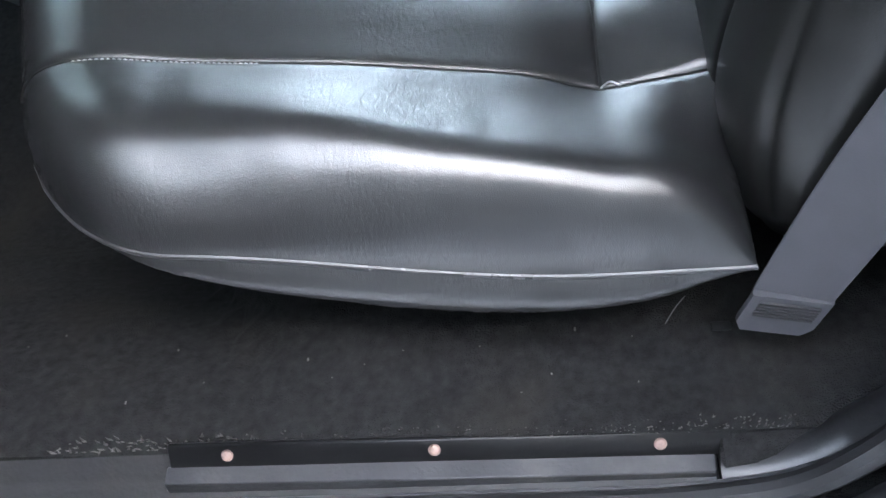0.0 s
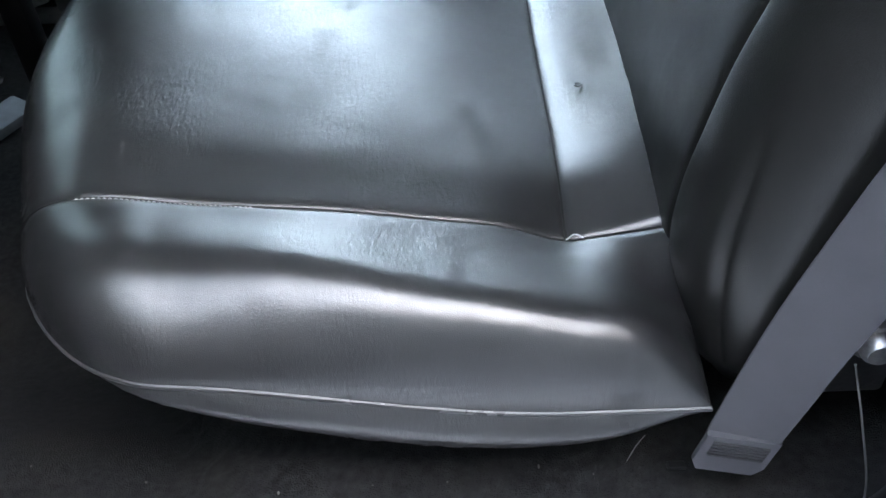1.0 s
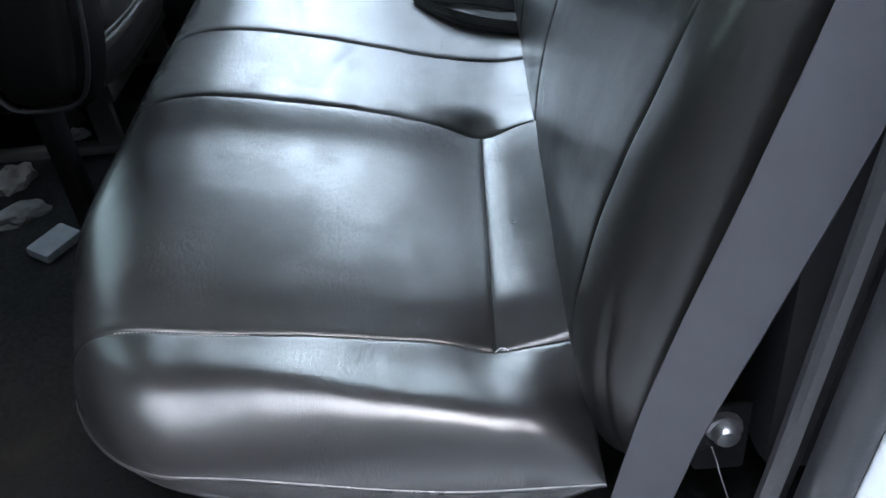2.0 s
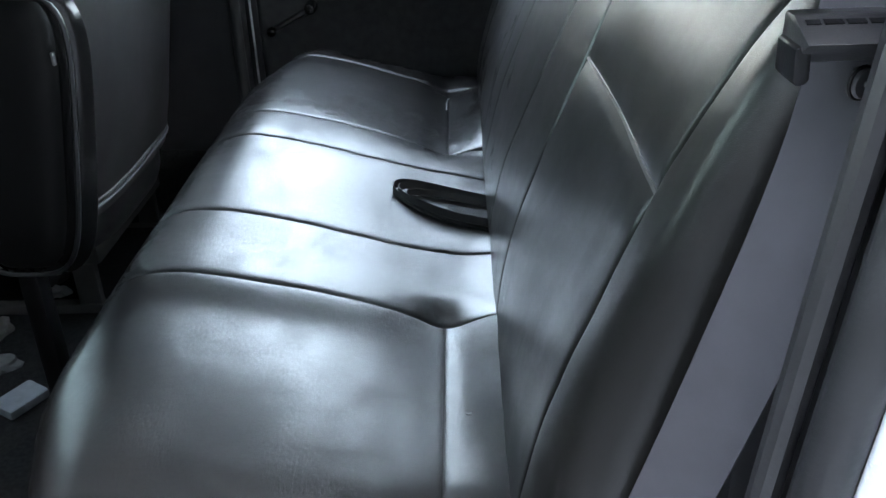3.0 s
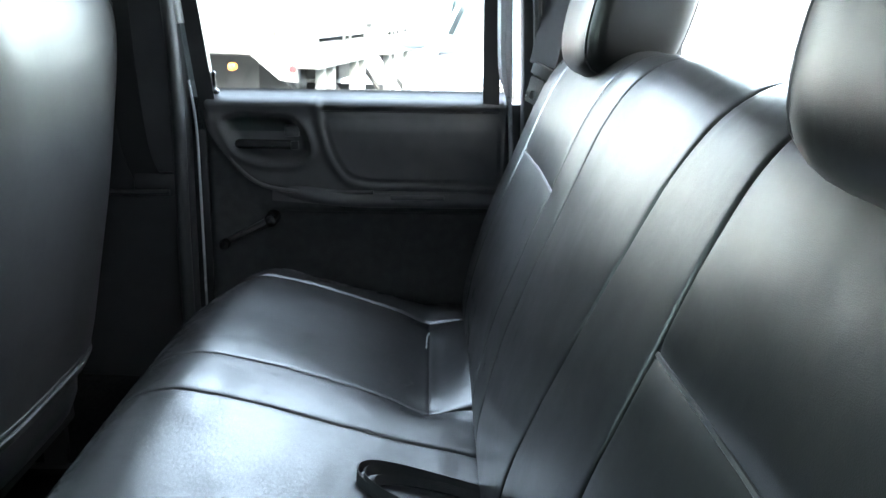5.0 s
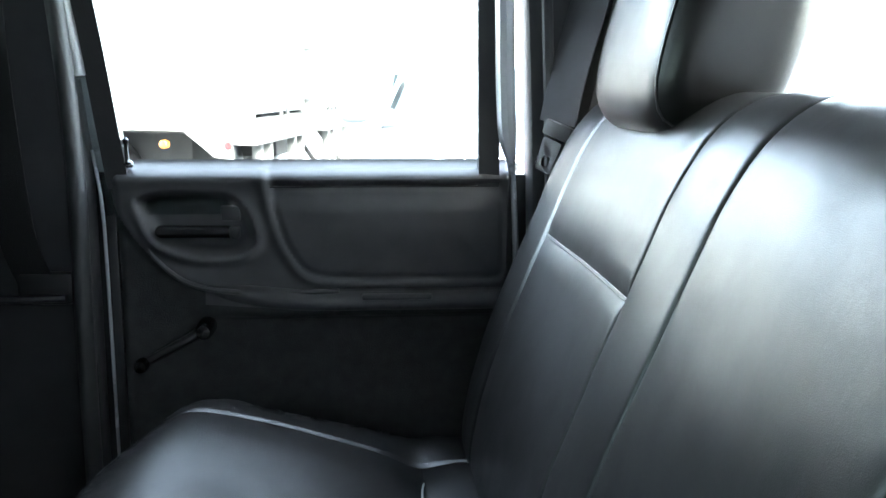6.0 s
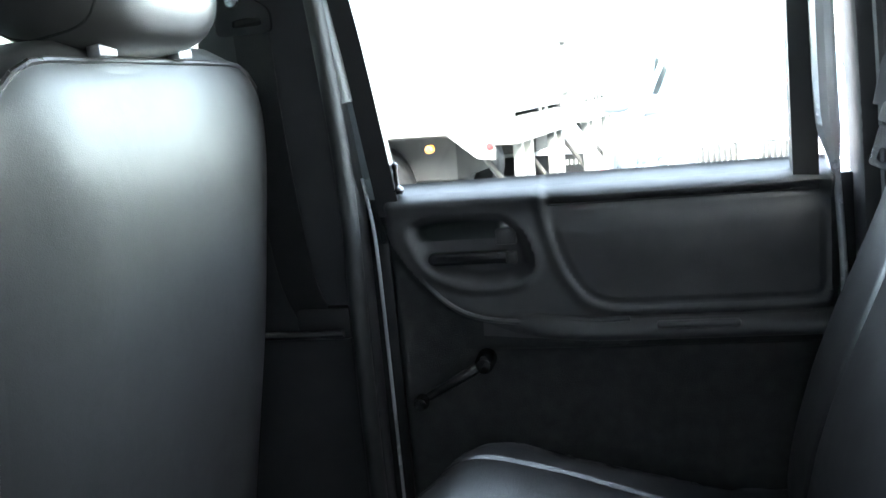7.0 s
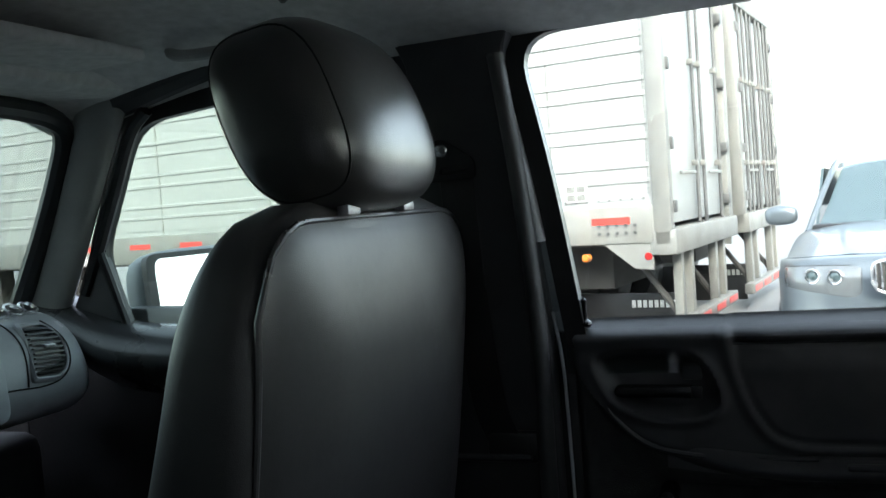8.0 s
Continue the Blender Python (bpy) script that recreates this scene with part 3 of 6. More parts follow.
def inside_by(poly, x, z):
    """Signed distance to a closed polygon in (x, z): negative inside."""
    d2, inside = 1e9, False
    n = len(poly)
    for i in range(n):
        (ax, az), (bx, bz) = poly[i], poly[(i + 1) % n]
        ex, ez, wx, wz = bx - ax, bz - az, x - ax, z - az
        k = max(0.0, min(1.0, (wx * ex + wz * ez) / (ex * ex + ez * ez + 1e-12)))
        d2 = min(d2, (wx - ex * k) ** 2 + (wz - ez * k) ** 2)
        if (az > z) != (bz > z) and x < ax + ex * (z - az) / ez:
            inside = not inside
    return -math.sqrt(d2) if inside else math.sqrt(d2)


BOWL = rounded([(0.078, 0.640), (0.110, 0.652), (0.198, 0.649), (0.221, 0.622), (0.230, 0.584), (0.208, 0.568), (0.150, 0.566), (0.104, 0.584)], 0.03, 3)
PAD = rounded([(0.236, 0.700), (0.244, 0.636), (0.260, 0.580), (0.285, 0.543), (0.318, 0.5345), (0.543, 0.5335), (0.541, 0.700)], 0.022, 3)
UPPER = rounded([(0.030, 0.720), (0.046, 0.640), (0.080, 0.585), (0.112, 0.548), (0.150, 0.528), (0.235, 0.517), (0.340, 0.511), (0.600, 0.511), (0.600, 0.720)], 0.03, 3)


def moulded(x, z):
    """How far the door panel stands out into the cab, and which piece of it this is."""
    bowl, pad, up = inside_by(BOWL, x, z), inside_by(PAD, x, z), inside_by(UPPER, x, z)
    h = 0.010 * smoothstep(0.007, -0.007, up) - 0.004 * smoothstep(0.30, 0.20, z)
    h += 0.0055 * math.exp(-((pad - 0.003) / 0.0065) ** 2) - 0.003 * smoothstep(0.0, -0.008, pad) + 0.007 * smoothstep(-0.006, -0.07, pad)
    h += 0.0050 * math.exp(-((bowl - 0.004) / 0.006) ** 2) * smoothstep(0.655, 0.60, z) - 0.017 * smoothstep(0.002, -0.016, bowl)
    t = (z - 0.488) / 0.036
    if 0.0 < t < 1.0:
        lift = math.sin(math.pi * t ** 0.75) ** 0.6 * smoothstep(0.13, 0.25, x)
        h += 0.027 * lift
        h -= 0.0025 * math.exp(-((x - 0.327) / 0.0022) ** 2) * lift
        if 0.352 < x < 0.456:
            h -= 0.006 * smoothstep(0.352, 0.358, x) * smoothstep(0.456, 0.450, x) * smoothstep(0.502, 0.505, z) * smoothstep(0.517, 0.514, z)
    # rolled top and turned-in ends
    h -= 0.030 * smoothstep(0.660, 0.686, z) ** 2 + 0.014 * smoothstep(0.064, 0.050, x) + 0.014 * smoothstep(0.540, 0.553, x)
    h += 0.006 * math.exp(-((z - 0.664) / 0.010) ** 2)
    h += 0.008 * smoothstep(0.652, 0.622, z) * smoothstep(0.0, -0.012, pad)
    h -= 0.006 * math.exp(-((z - 0.655) / 0.0036) ** 2) * smoothstep(0.000, -0.010, pad)
    piece = "handle_bowl" if bowl < 0 else "pad" if pad < -0.001 and z < 0.662 else "armrest" if 0.504 < z < 0.524 and x > 0.16 else "upper_panel" if up < 0.0 else "lower_panel"
    return h, piece


NX, NZ = 150, 96
zs = [0.10 + 0.36 * (i / 15) for i in range(16)] + [0.46 + 0.2265 * ((i + 1) / (NZ - 16)) for i in range(NZ - 16)]
xs = [0.0505 + 0.5015 * i / (NX - 1) for i in range(NX)]
relief = [[moulded(x, z) for z in zs] for x in xs]
LOWER = mat("matt_lower_door_panel", (0.044, 0.044, 0.045), 0.8, vary=0.2, scale=60, bump=0.4, bscale=700, spec=0.25)
for name in ("lower_panel", "upper_panel", "pad", "handle_bowl", "armrest"):
    bm = bmesh.new()
    made = {}
    for i in range(NX - 1):
        for j in range(NZ - 1):
            if relief[i][j][1] == name:
                quad = []
                for a, b in ((i, j), (i + 1, j), (i + 1, j + 1), (i, j + 1)):
                    if (a, b) not in made:
                        made[(a, b)] = bm.verts.new((xs[a], 1.388 - relief[a][b][0], zs[b]))
                    quad.append(made[(a, b)])
                bm.faces.new(quad)
    part(name, bm, LOWER if name == "lower_panel" else PLASTIC, door, sharp=70)
lever = part("handle_lever", prism(rounded([(0.104, 0.598), (0.108, 0.607), (0.196, 0.606), (0.206, 0.600), (0.204, 0.590), (0.190, 0.592), (0.110, 0.592)], 0.004, 3), "y", 1.374, 1.388, 0.0025), PLASTIC_GLOSS, door)
part("lever_tip", box(0.196, 0.209, 1.371, 1.377, 0.592, 0.606, 0.002), PLASTIC_SCUFF, lever)
part("lock_slide", box(0.184, 0.208, 1.386, 1.398, 0.611, 0.630, 0.003), PLASTIC, door)


def arm(u, v):
    x = 0.150 + 0.40 * u
    a = v * math.pi
    reach = 0.034 * smoothstep(0.0, 0.25, u)
    return (x, 1.388 - reach * math.sin(a) ** 0.7, 0.510 + 0.014 * math.cos(a) + 0.012 * (1 - smoothstep(0, 0.4, u)))


part("armrest", grid(arm, 30, 14), PLASTIC, door)
part("armrest_slot", box(0.358, 0.446, 1.350, 1.362, 0.515, 0.5225, 0.003), PLASTIC, door)
part("sweep_rib", tube(sample([(0.088, 1.382, 0.60), (0.105, 1.380, 0.565), (0.150, 1.376, 0.532), (0.235, 1.370, 0.522), (0.33, 1.366, 0.5245)], 26), 0.0035, 8), PLASTIC, door)
crank = part("window_crank", tube(sample([(0.163, 1.366, 0.478), (0.140, 1.352, 0.467), (0.092, 1.350, 0.442)], 14), lambda s: 0.0075 - 0.002 * s, 10), RUBBER, door)
part("crank_hub", lathe([(0.001, 0.012), (0.008, 0.011), (0.011, 0.006), (0.012, -0.022)], 16, pose(0.163, 1.362, 0.478, 90, 0, 0)), PLASTIC_GLOSS, crank)
part("crank_knob", lathe([(0.001, 0.020), (0.007, 0.019), (0.009, 0.012), (0.008, 0.002), (0.005, 0.0)], 16, pose(0.090, 1.349, 0.441, 90, 0, 0)), PLASTIC_GLOSS, crank)
part("lock_knob", lathe([(0.006, -0.004), (0.0085, 0.0), (0.0075, 0.003), (0.003, 0.006), (0.0025, 0.022), (0.004, 0.030), (0.0005, 0.033)], 14, pose(0.074, 1.386, 0.682)), PLASTIC_GLOSS, door)

# the near rear door, swung wide open on its front hinges
SWING = radians(59)
HINGE = Matrix(((math.cos(SWING), -math.sin(SWING), 0, 0.015), (-math.sin(SWING), -math.cos(SWING), 0, -0.075), (0, 0, 1, 0), (0, 0, 0, 1)))
near_door = copy_thing(door, HINGE @ Matrix.Translation((-0.03, -1.41, 0)))
near_door["label"] = "rear door swung wide open with black plastic panel"

# far front door, mirror corner, windscreen pillar
fdoor = thing("door_front", "closed front door with dark panel below its window", "door", kind="structure")
FWIN = rounded([(-0.618, 0.700), (-0.652, 0.815), (-0.568, 1.000), (-0.205, 1.030), (-0.205, 0.685), (-0.50, 0.690)], (0.01, 0.03, 0.05, 0.04, 0.02, 0.02), 5)
fc = (-0.38, 0.86)
part("window_frame", ring([(fc[0] + (p[0] - fc[0]) * 1.115, fc[1] + (p[1] - fc[1]) * (1.34 if p[1] > fc[1] + 0.1 else 1.14)) for p in FWIN], FWIN, "y", 1.376, 1.392), RUBBER, fdoor)
fpane = part("pane", box(-0.69, -0.15, 1.383, 1.386, 0.66, 1.06), GLASS_FRONT, fdoor)
fpane.visible_shadow = False
part("door_panel", prism([(-0.84, 0.10), (-0.172, 0.10), (-0.172, 0.69), (-0.45, 0.69), (-0.60, 0.70), (-0.68, 0.735), (-0.84, 0.735)], "y", 1.375, 1.43, 0.006), RUBBER, fdoor)
LEDGE = [(-0.80, 0.772), (-0.72, 0.738), (-0.66, 0.716), (-0.60, 0.702), (-0.50, 0.694), (-0.16, 0.688)]


def ledge(u, v):
    """Rolled ledge below the front window, rising to the mirror corner."""
    x = -0.80 + 0.627 * u
    y, dz = sample([(1.386, 0.006, 0), (1.362, 0.003, 0), (1.338, -0.008, 0), (1.320, -0.026, 0), (1.318, -0.046, 0), (1.340, -0.072, 0), (1.376, -0.098, 0)], 21)[round(v * 20)][:2]
    flat = smoothstep(-0.62, -0.78, x)
    return (x, y + 0.020 * flat, lerp_table(LEDGE, x) + dz)


part("sill_ledge", grid(ledge, 50, 21), mat("satin_black_plastic", (0.035, 0.036, 0.038), 0.30, vary=0.15, scale=20, spec=0.6), fdoor, "smooth black ledge below the window")
part("mirror_sail", prism([(-0.80, 0.69), (-0.606, 0.69), (-0.648, 0.812), (-0.662, 0.818), (-0.715, 0.735)], "y", 1.370, 1.388, 0.004), PLASTIC, fdoor, "black mirror corner cover")
part("sail_rib", tube([(-0.612, 1.370, 0.695), (-0.632, 1.370, 0.757), (-0.652, 1.371, 0.815)], 0.007, 8), RUBBER, fdoor)

ap = link("trim_windscreen_pillar", grid(lambda u, v: (
    lambda t, a: (-0.780 + 0.202 * t + 0.050 * math.cos(a) * (1 - 0.1 * t), 1.370 - 0.03 * t + 0.018 * math.sin(a), 0.715 + 0.345 * t))(v, u * 2 * math.pi), 20, 12, True), TRIM_GREY)
tagged(ap, "grey fabric-textured windscreen pillar trim", "trim", kind="structure")
part("pillar_seal", tube(sample([(-0.690, 1.372, 0.755), (-0.655, 1.370, 0.820), (-0.610, 1.366, 0.905), (-0.566, 1.36, 0.985), (-0.53, 1.355, 1.015)], 20), 0.010, 8), RUBBER, ap)
part("glass_edge", tube(sample([(-0.809, 1.345, 0.722), (-0.739, 1.342, 0.838), (-0.689, 1.338, 0.930), (-0.660, 1.330, 0.988), (-0.646, 1.295, 1.012), (-0.639, 1.20, 1.022), (-0.634, 0.9, 1.030)], 36), 0.016, 10), RUBBER, ap)
hd = link("trim_windscreen_header", box(-0.68, -0.53, -0.05, 1.34, 1.035, 1.12, 0.02), HEADLINER)
tagged(hd, "grey cloth-covered windscreen header", "trim", kind="structure")

fw = link("wall_bulkhead", box(-0.99, -0.945, -0.05, 1.42, 0.0, 0.70, 0.01), TRIM_DARK)
tagged(fw, "dark bulkhead ahead of the footwell", "wall", kind="structure")

wsg = glass_mat("windscreen_glass", (0.50, 0.55, 0.53))
ws = link("window_windscreen", prism([(-0.824, 0.700), (-0.634, 1.060), (-0.629, 1.060), (-0.819, 0.700)], "y", -0.03, 1.345), wsg)
tagged(ws, "tinted raked windscreen", "window", kind="structure")

# dashboard end with its vent
kick = link("trim_kick_panel", box(-0.99, -0.835, 1.372, 1.42, 0.0, 0.72, 0.006), TRIM_DARK)
tagged(kick, "dark kick panel beside the footwell", "trim", kind="structure")
dash = thing("dashboard", "dark grey moulded dashboard with side air vent", "dashboard")
DASH = mat("dash_grey_plastic", (0.26, 0.27, 0.285), 0.42, vary=0.12, scale=20, bump=0.2, bscale=700)


def dash_fn(u, v):
    """Rounded dashboard roll; its end turns forward at the door."""
    y = 0.02 + 1.330 * u
    a = -1.45 + v * 2.95
    end = smoothstep(1.0, 0.955, u) ** 0.5 if u > 0.955 else 1.0
    c, s = math.cos(a), math.sin(a)
    rx = 0.215 * math.copysign(abs(c) ** 0.5, c) * (0.70 + 0.30 * end)
    zz = 0.082 * math.copysign(abs(s) ** 0.8, s)
    return (-0.852 + rx - 0.30 * zz, y, 0.668 + 0.082 * math.copysign(abs(s) ** 0.8, s) * (0.80 + 0.20 * end))


part("dash_top", grid(dash_fn, 70, 30), DASH, dash)
part("dash_lower", box(-0.93, -0.75, 0.02, 1.33, 0.22, 0.56, 0.03, 3), PLASTIC, dash)
def dash_x(y, z):
    """Where the dashboard's rear face lies."""
    u = (y - 0.02) / 1.330
    end = smoothstep(1.0, 0.955, u) ** 0.5 if u > 0.955 else 1.0
    k = max(-0.999, min(0.999, (z - 0.668) / (0.082 * (0.80 + 0.20 * end))))
    return -0.852 + 0.215 * (1 - abs(k) ** 2.5) ** 0.25 * (0.70 + 0.30 * end) - 0.0246 * k


def on_dash(p, q, out=0.0):
    """A place on the leaning vent field of the dashboard, standing out from it by a length."""
    y, z = 1.204 + 0.051 * p + 0.022 * q, 0.658 - 0.004 * p + 0.066 * q
    return Vector((dash_x(y, z) + 0.86 * out, y, z + 0.5 * out))


VENT = rounded([(0.0, 0.0), (0.80, -0.02), (1.06, 0.18), (1.0, 0.72), (0.74, 1.02), (0.0, 1.0)], (0.10, 0.2, 0.2, 0.25, 0.25, 0.10), 4)


def vent_band(rows):
    """Closed bands round the vent, each row a growth from its middle and a height."""
    bm = bmesh.new()
    loops = [[bm.verts.new(on_dash(0.5 + (p - 0.5) * k, 0.5 + (q - 0.5) * k, o)) for p, q in VENT] for k, o in rows]
    n = len(VENT)
    for a, b in zip(loops, loops[1:]):
        for m in range(n):
            bm.faces.new((a[m], a[(m + 1) % n], b[(m + 1) % n], b[m]))
    return bm, loops


vent = part("air_vent", vent_band([(1.16, -0.004), (1.15, 0.005), (1.07, 0.0075), (1.0, 0.006), (0.98, 0.001)])[0], DASH, dash)
well, loops = vent_band([(1.0, 0.0), (0.98, 0.0022)])
well.faces.new(loops[-1])
part("vent_well", well, RUBBER, vent)
for i in range(10):
    q = 0.07 + 0.095 * i
    cuts = [a[0] + (b[0] - a[0]) * (q - a[1]) / (b[1] - a[1]) for a, b in zip(VENT, VENT[1:] + VENT[:1]) if (a[1] > q) != (b[1] > q)]
    far = max(cuts) - 0.03
    bm = bmesh.new()
    rows = []
    for m in range(7):
        p = 0.03 + (far - 0.03) * m / 6
        rows.append([bm.verts.new(on_dash(p, q + dq, o)) for dq, o in ((0.012, 0.0015), (-0.012, 0.0062), (0.018, 0.0068), (0.042, 0.0018))])
    for a, b in zip(rows, rows[1:]):
        for m in range(4):
            bm.faces.new((a[m], a[(m + 1) % 4], b[(m + 1) % 4], b[m]))
    bm.faces.new(rows[0][::-1])
    bm.faces.new(rows[-1])
    part("slat", bm, RUBBER, vent)
tab = on_dash(0.52, 0.60, 0.006)
part("vent_tab", box(-0.003, 0.006, -0.008, 0.008, -0.0022, 0.0022, 0.001, 1, None, pose(tab.x, tab.y, tab.z, 0, 10, 0)), BOLT, vent)
for path in ([(-0.34, 1.25), (-0.22, 0.75), (-0.18, 0.25), (-0.16, -0.13)], [(-1.5, -0.16), (-0.6, -0.15), (0.35, -0.16), (0.95, -0.06), (1.24, 0.18), (1.27, 0.50), (1.16, 0.80), (0.90, 1.12)]):
    part("panel_joint", tube([on_dash(v[0], v[1], 0.0004) for v in sample([(p, q, 0) for p, q in path], 24)], 0.0012, 6), SEAM, dash)
part("glovebox_lid", prism(rounded([(0.62, 0.612), (1.150, 0.612), (1.165, 0.700), (0.62, 0.705)], 0.02, 4), "x", -0.641, -0.632, 0.003), DASH, dash)
bpy.data.objects["glovebox_lid"].data.transform(Matrix.Translation((-0.637, 0, 0.668)) @ pose(0, 0, 0, 0, -16, 0) @ Matrix.Translation((0.637, 0, -0.668)))
for i in range(3):
    y, z = 1.286 - 0.026 * i, 0.741
    ring_m = pose(dash_x(y, z) + 0.003, y, z + 0.005, 0, 34, 0)
    demist = part("demister_ring", lathe([(0.0105, -0.004), (0.0125, 0.004), (0.0150, 0.003), (0.0160, -0.010)], 20, ring_m), CHROME, dash, "bright ring of the windscreen vent")
    part("ring_well", lathe([(0.0004, -0.001), (0.0108, -0.0015), (0.0108, -0.004)], 16, ring_m), RUBBER, demist)

# ---- rear bench ----
bench = thing("rear_bench", "worn black leatherette rear bench seat with sewn panels", "car seat")
CY0, CY1, CXF, CXR, CW, CWF, CN = 0.045, 1.325, 0.070, 0.498, 0.093, 0.130, 2.2
TOP = [(0.05, 0.412), (0.11, 0.420), (0.17, 0.420), (0.25, 0.404), (0.33, 0.380), (0.40, 0.357), (0.424, 0.351), (0.45, 0.353), (0.475, 0.356), (0.50, 0.359)]
TOP_MID = TOP[:4] + [(0.33, 0.381), (0.40, 0.362), (0.45, 0.353), (0.50, 0.349)]
CROSS = [(0.05, 0.0), (0.139, 0.000), (0.19, 0.003), (0.29, -0.002), (0.38, -0.008), (0.44, -0.002), (0.52, -0.008), (0.60, -0.006), (0.70, 0.001), (0.80, 0.008), (0.91, 0.006), (1.06, 0.001), (1.22, 0.009), (1.28, 0.010), (1.33, 0.004)]
DIMPLES = [(0.424, 0.139, 0.009), (0.424, 0.439, 0.009), (0.424, 0.909, 0.007), (0.424, 1.215, 0.007)]

CREASES = [(0.345, 0.100, 0.350, 0.062, 0.0005), (0.366, 0.100, 0.369, 0.074, 0.0004), (0.398, 0.098, 0.405, 0.076, 0.0003)]


def pipe_z(x):
    return 0.306 + 0.036 * smoothstep(0.42, 0.18, x)


def cushion(x, y, puff=0.0):
    cw = CW - 0.046 * smoothstep(0.26, 0.48, x)
    a = max(0.0, 1 - (y - CY0) / cw, 1 - (CY1 - y) / cw)
    side = y < 0.6
    cwf = CWF - 0.028 * smoothstep(0.42, 0.16, y)
    b = max(0.0, 1 - (x - CXF) / cwf)
    m = max(a, b)
    if a > 0 and b > 0:
        k = m / (a ** CN + b ** CN) ** (1 / CN)
        a, b = a * k, b * k
    if a > 0:
        y = CY0 + cw * (1 - a) if side else CY1 - cw * (1 - a)
    if b > 0:
        x = CXF + cwf * (1 - b)
    x += 0.062 * smoothstep(0.27, 0.0, min(y - CY0, CY1 - y)) * smoothstep(0.34, 0.08, x)
    f = max(0.0, 1 - min(1.0, m) ** (2.1 + (0.3 + 1.5 * smoothstep(0.14, 0.38, x) if side else 0.0) + 2.4 * smoothstep(0.0, 1.0, b / (a + b + 1e-6)))) ** 0.5
    top = lerp_table(TOP, x)
    top += (lerp_table(TOP_MID, x) - top) * smoothstep(0.425, 0.485, y) * smoothstep(0.925, 0.865, y)
    z = top - 0.020 * smoothstep(0.60, 0.12, y) * smoothstep(0.36, 0.20, x)
    for px, py, dep in DIMPLES:
        z -= dep * math.exp(-((x - px) ** 2 + (y - py) ** 2) / 0.0009)
    # lie of the cushion across the cab, and the sat-in hollows of the two places
    z += lerp_table(CROSS, y) * smoothstep(0.50, 0.43, x) * smoothstep(0.06, 0.16, x)
    for ya, yb, dep in ((0.139, 0.439, 0.003), (0.909, 1.217, 0.006)):
        if ya < y < yb:
            t = (y - ya) / (yb - ya)
            z += 0.020 * math.sin(math.pi * t) ** 0.6 * smoothstep(0.43, 0.50, x)
            z -= dep * math.sin(math.pi * t) ** 0.7 * max(0.0, min(1.0, (x - 0.17) / 0.24)) * smoothstep(0.50, 0.43, x)
    z += 0.013 * math.exp(-((y - 0.086 + 0.034 * smoothstep(0.22, 0.46, x)) / 0.033) ** 2) * smoothstep(0.56, 0.34, x) * smoothstep(0.08, 0.30, x)
    for x0, y0, x1, y1, dep in CREASES:
        t = max(0.0, min(1.0, ((x - x0) * (x1 - x0) + (y - y0) * (y1 - y0)) / ((x1 - x0) ** 2 + (y1 - y0) ** 2)))
        r2 = (x - x0 - t * (x1 - x0)) ** 2 + (y - y0 - t * (y1 - y0)) ** 2
        if r2 < 0.0002:
            z -= dep * math.sin(math.pi * (0.1 + 0.8 * t)) * math.exp(-r2 / 0.0000035)
    z += 0.0012 * noise.noise((x * 11, y * 9, 3.1)) + 0.0005 * noise.noise((x * 40, y * 26, 7.7))
    if y < 0.139 and x > 0.41:
        z -= smoothstep(0.139, 0.09, y) * 0.75 * max(0.0, lerp_table(TOP, x) - 0.3545 + 0.22 * (x - 0.41)) * smoothstep(0.40, 0.50, x)
    z -= 0.012 * smoothstep(0.425, 0.33, x) * smoothstep(0.38, 0.15, y)
    z -= 0.006 * smoothstep(0.43, 0.47, x) * smoothstep(0.30, 0.14, y)
    if y < 0.16:
        rb = max(0.0, min(1.0, (x - 0.440) / (CXR - 0.440))) * smoothstep(0.16, 0.085, y)
        f *= max(0.0, 1 - rb ** 2.6) ** 0.5
        x -= 0.008 * rb ** 2
    zp = pipe_z(x)
    return Vector((x, y, zp + (z + puff * f - zp) * f))


def groove(d, deep=0.0024, wide=0.0022, crown=0.0012):
    return -deep * math.exp(-d / wide) + crown * (1 - math.exp(-d / 0.03))


def cushion_panel(name, xa, xb, ya, yb, seams, nu=64, nv=44, dense=None):
    def fn(u, v):
        us = u - math.sin(u * 2 * math.pi) / (2 * math.pi) * 0.85
        x = xa + (xb - xa) * us
        if dense == "near":
            y = ya + (yb - ya) * (1 - math.cos(v * math.pi / 2))
        elif dense == "far":
            y = ya + (yb - ya) * math.sin(v * math.pi / 2)
        else:
            vv = v - math.sin(v * 2 * math.pi) / (2 * math.pi) * 0.8
            y = ya + (yb - ya) * vv
        d = 1.0
        if "f" in seams:
            d = min(d, x - xa)
        if "r" in seams:
            d = min(d, xb - x)
        if "n" in seams:
            d = min(d, y - ya)
        if "o" in seams:
            d = min(d, yb - y)
        return cushion(x, y, groove(max(0.0, d)))
    return part(name, grid(fn, nu, nv), LEATHER_SEAT, bench)


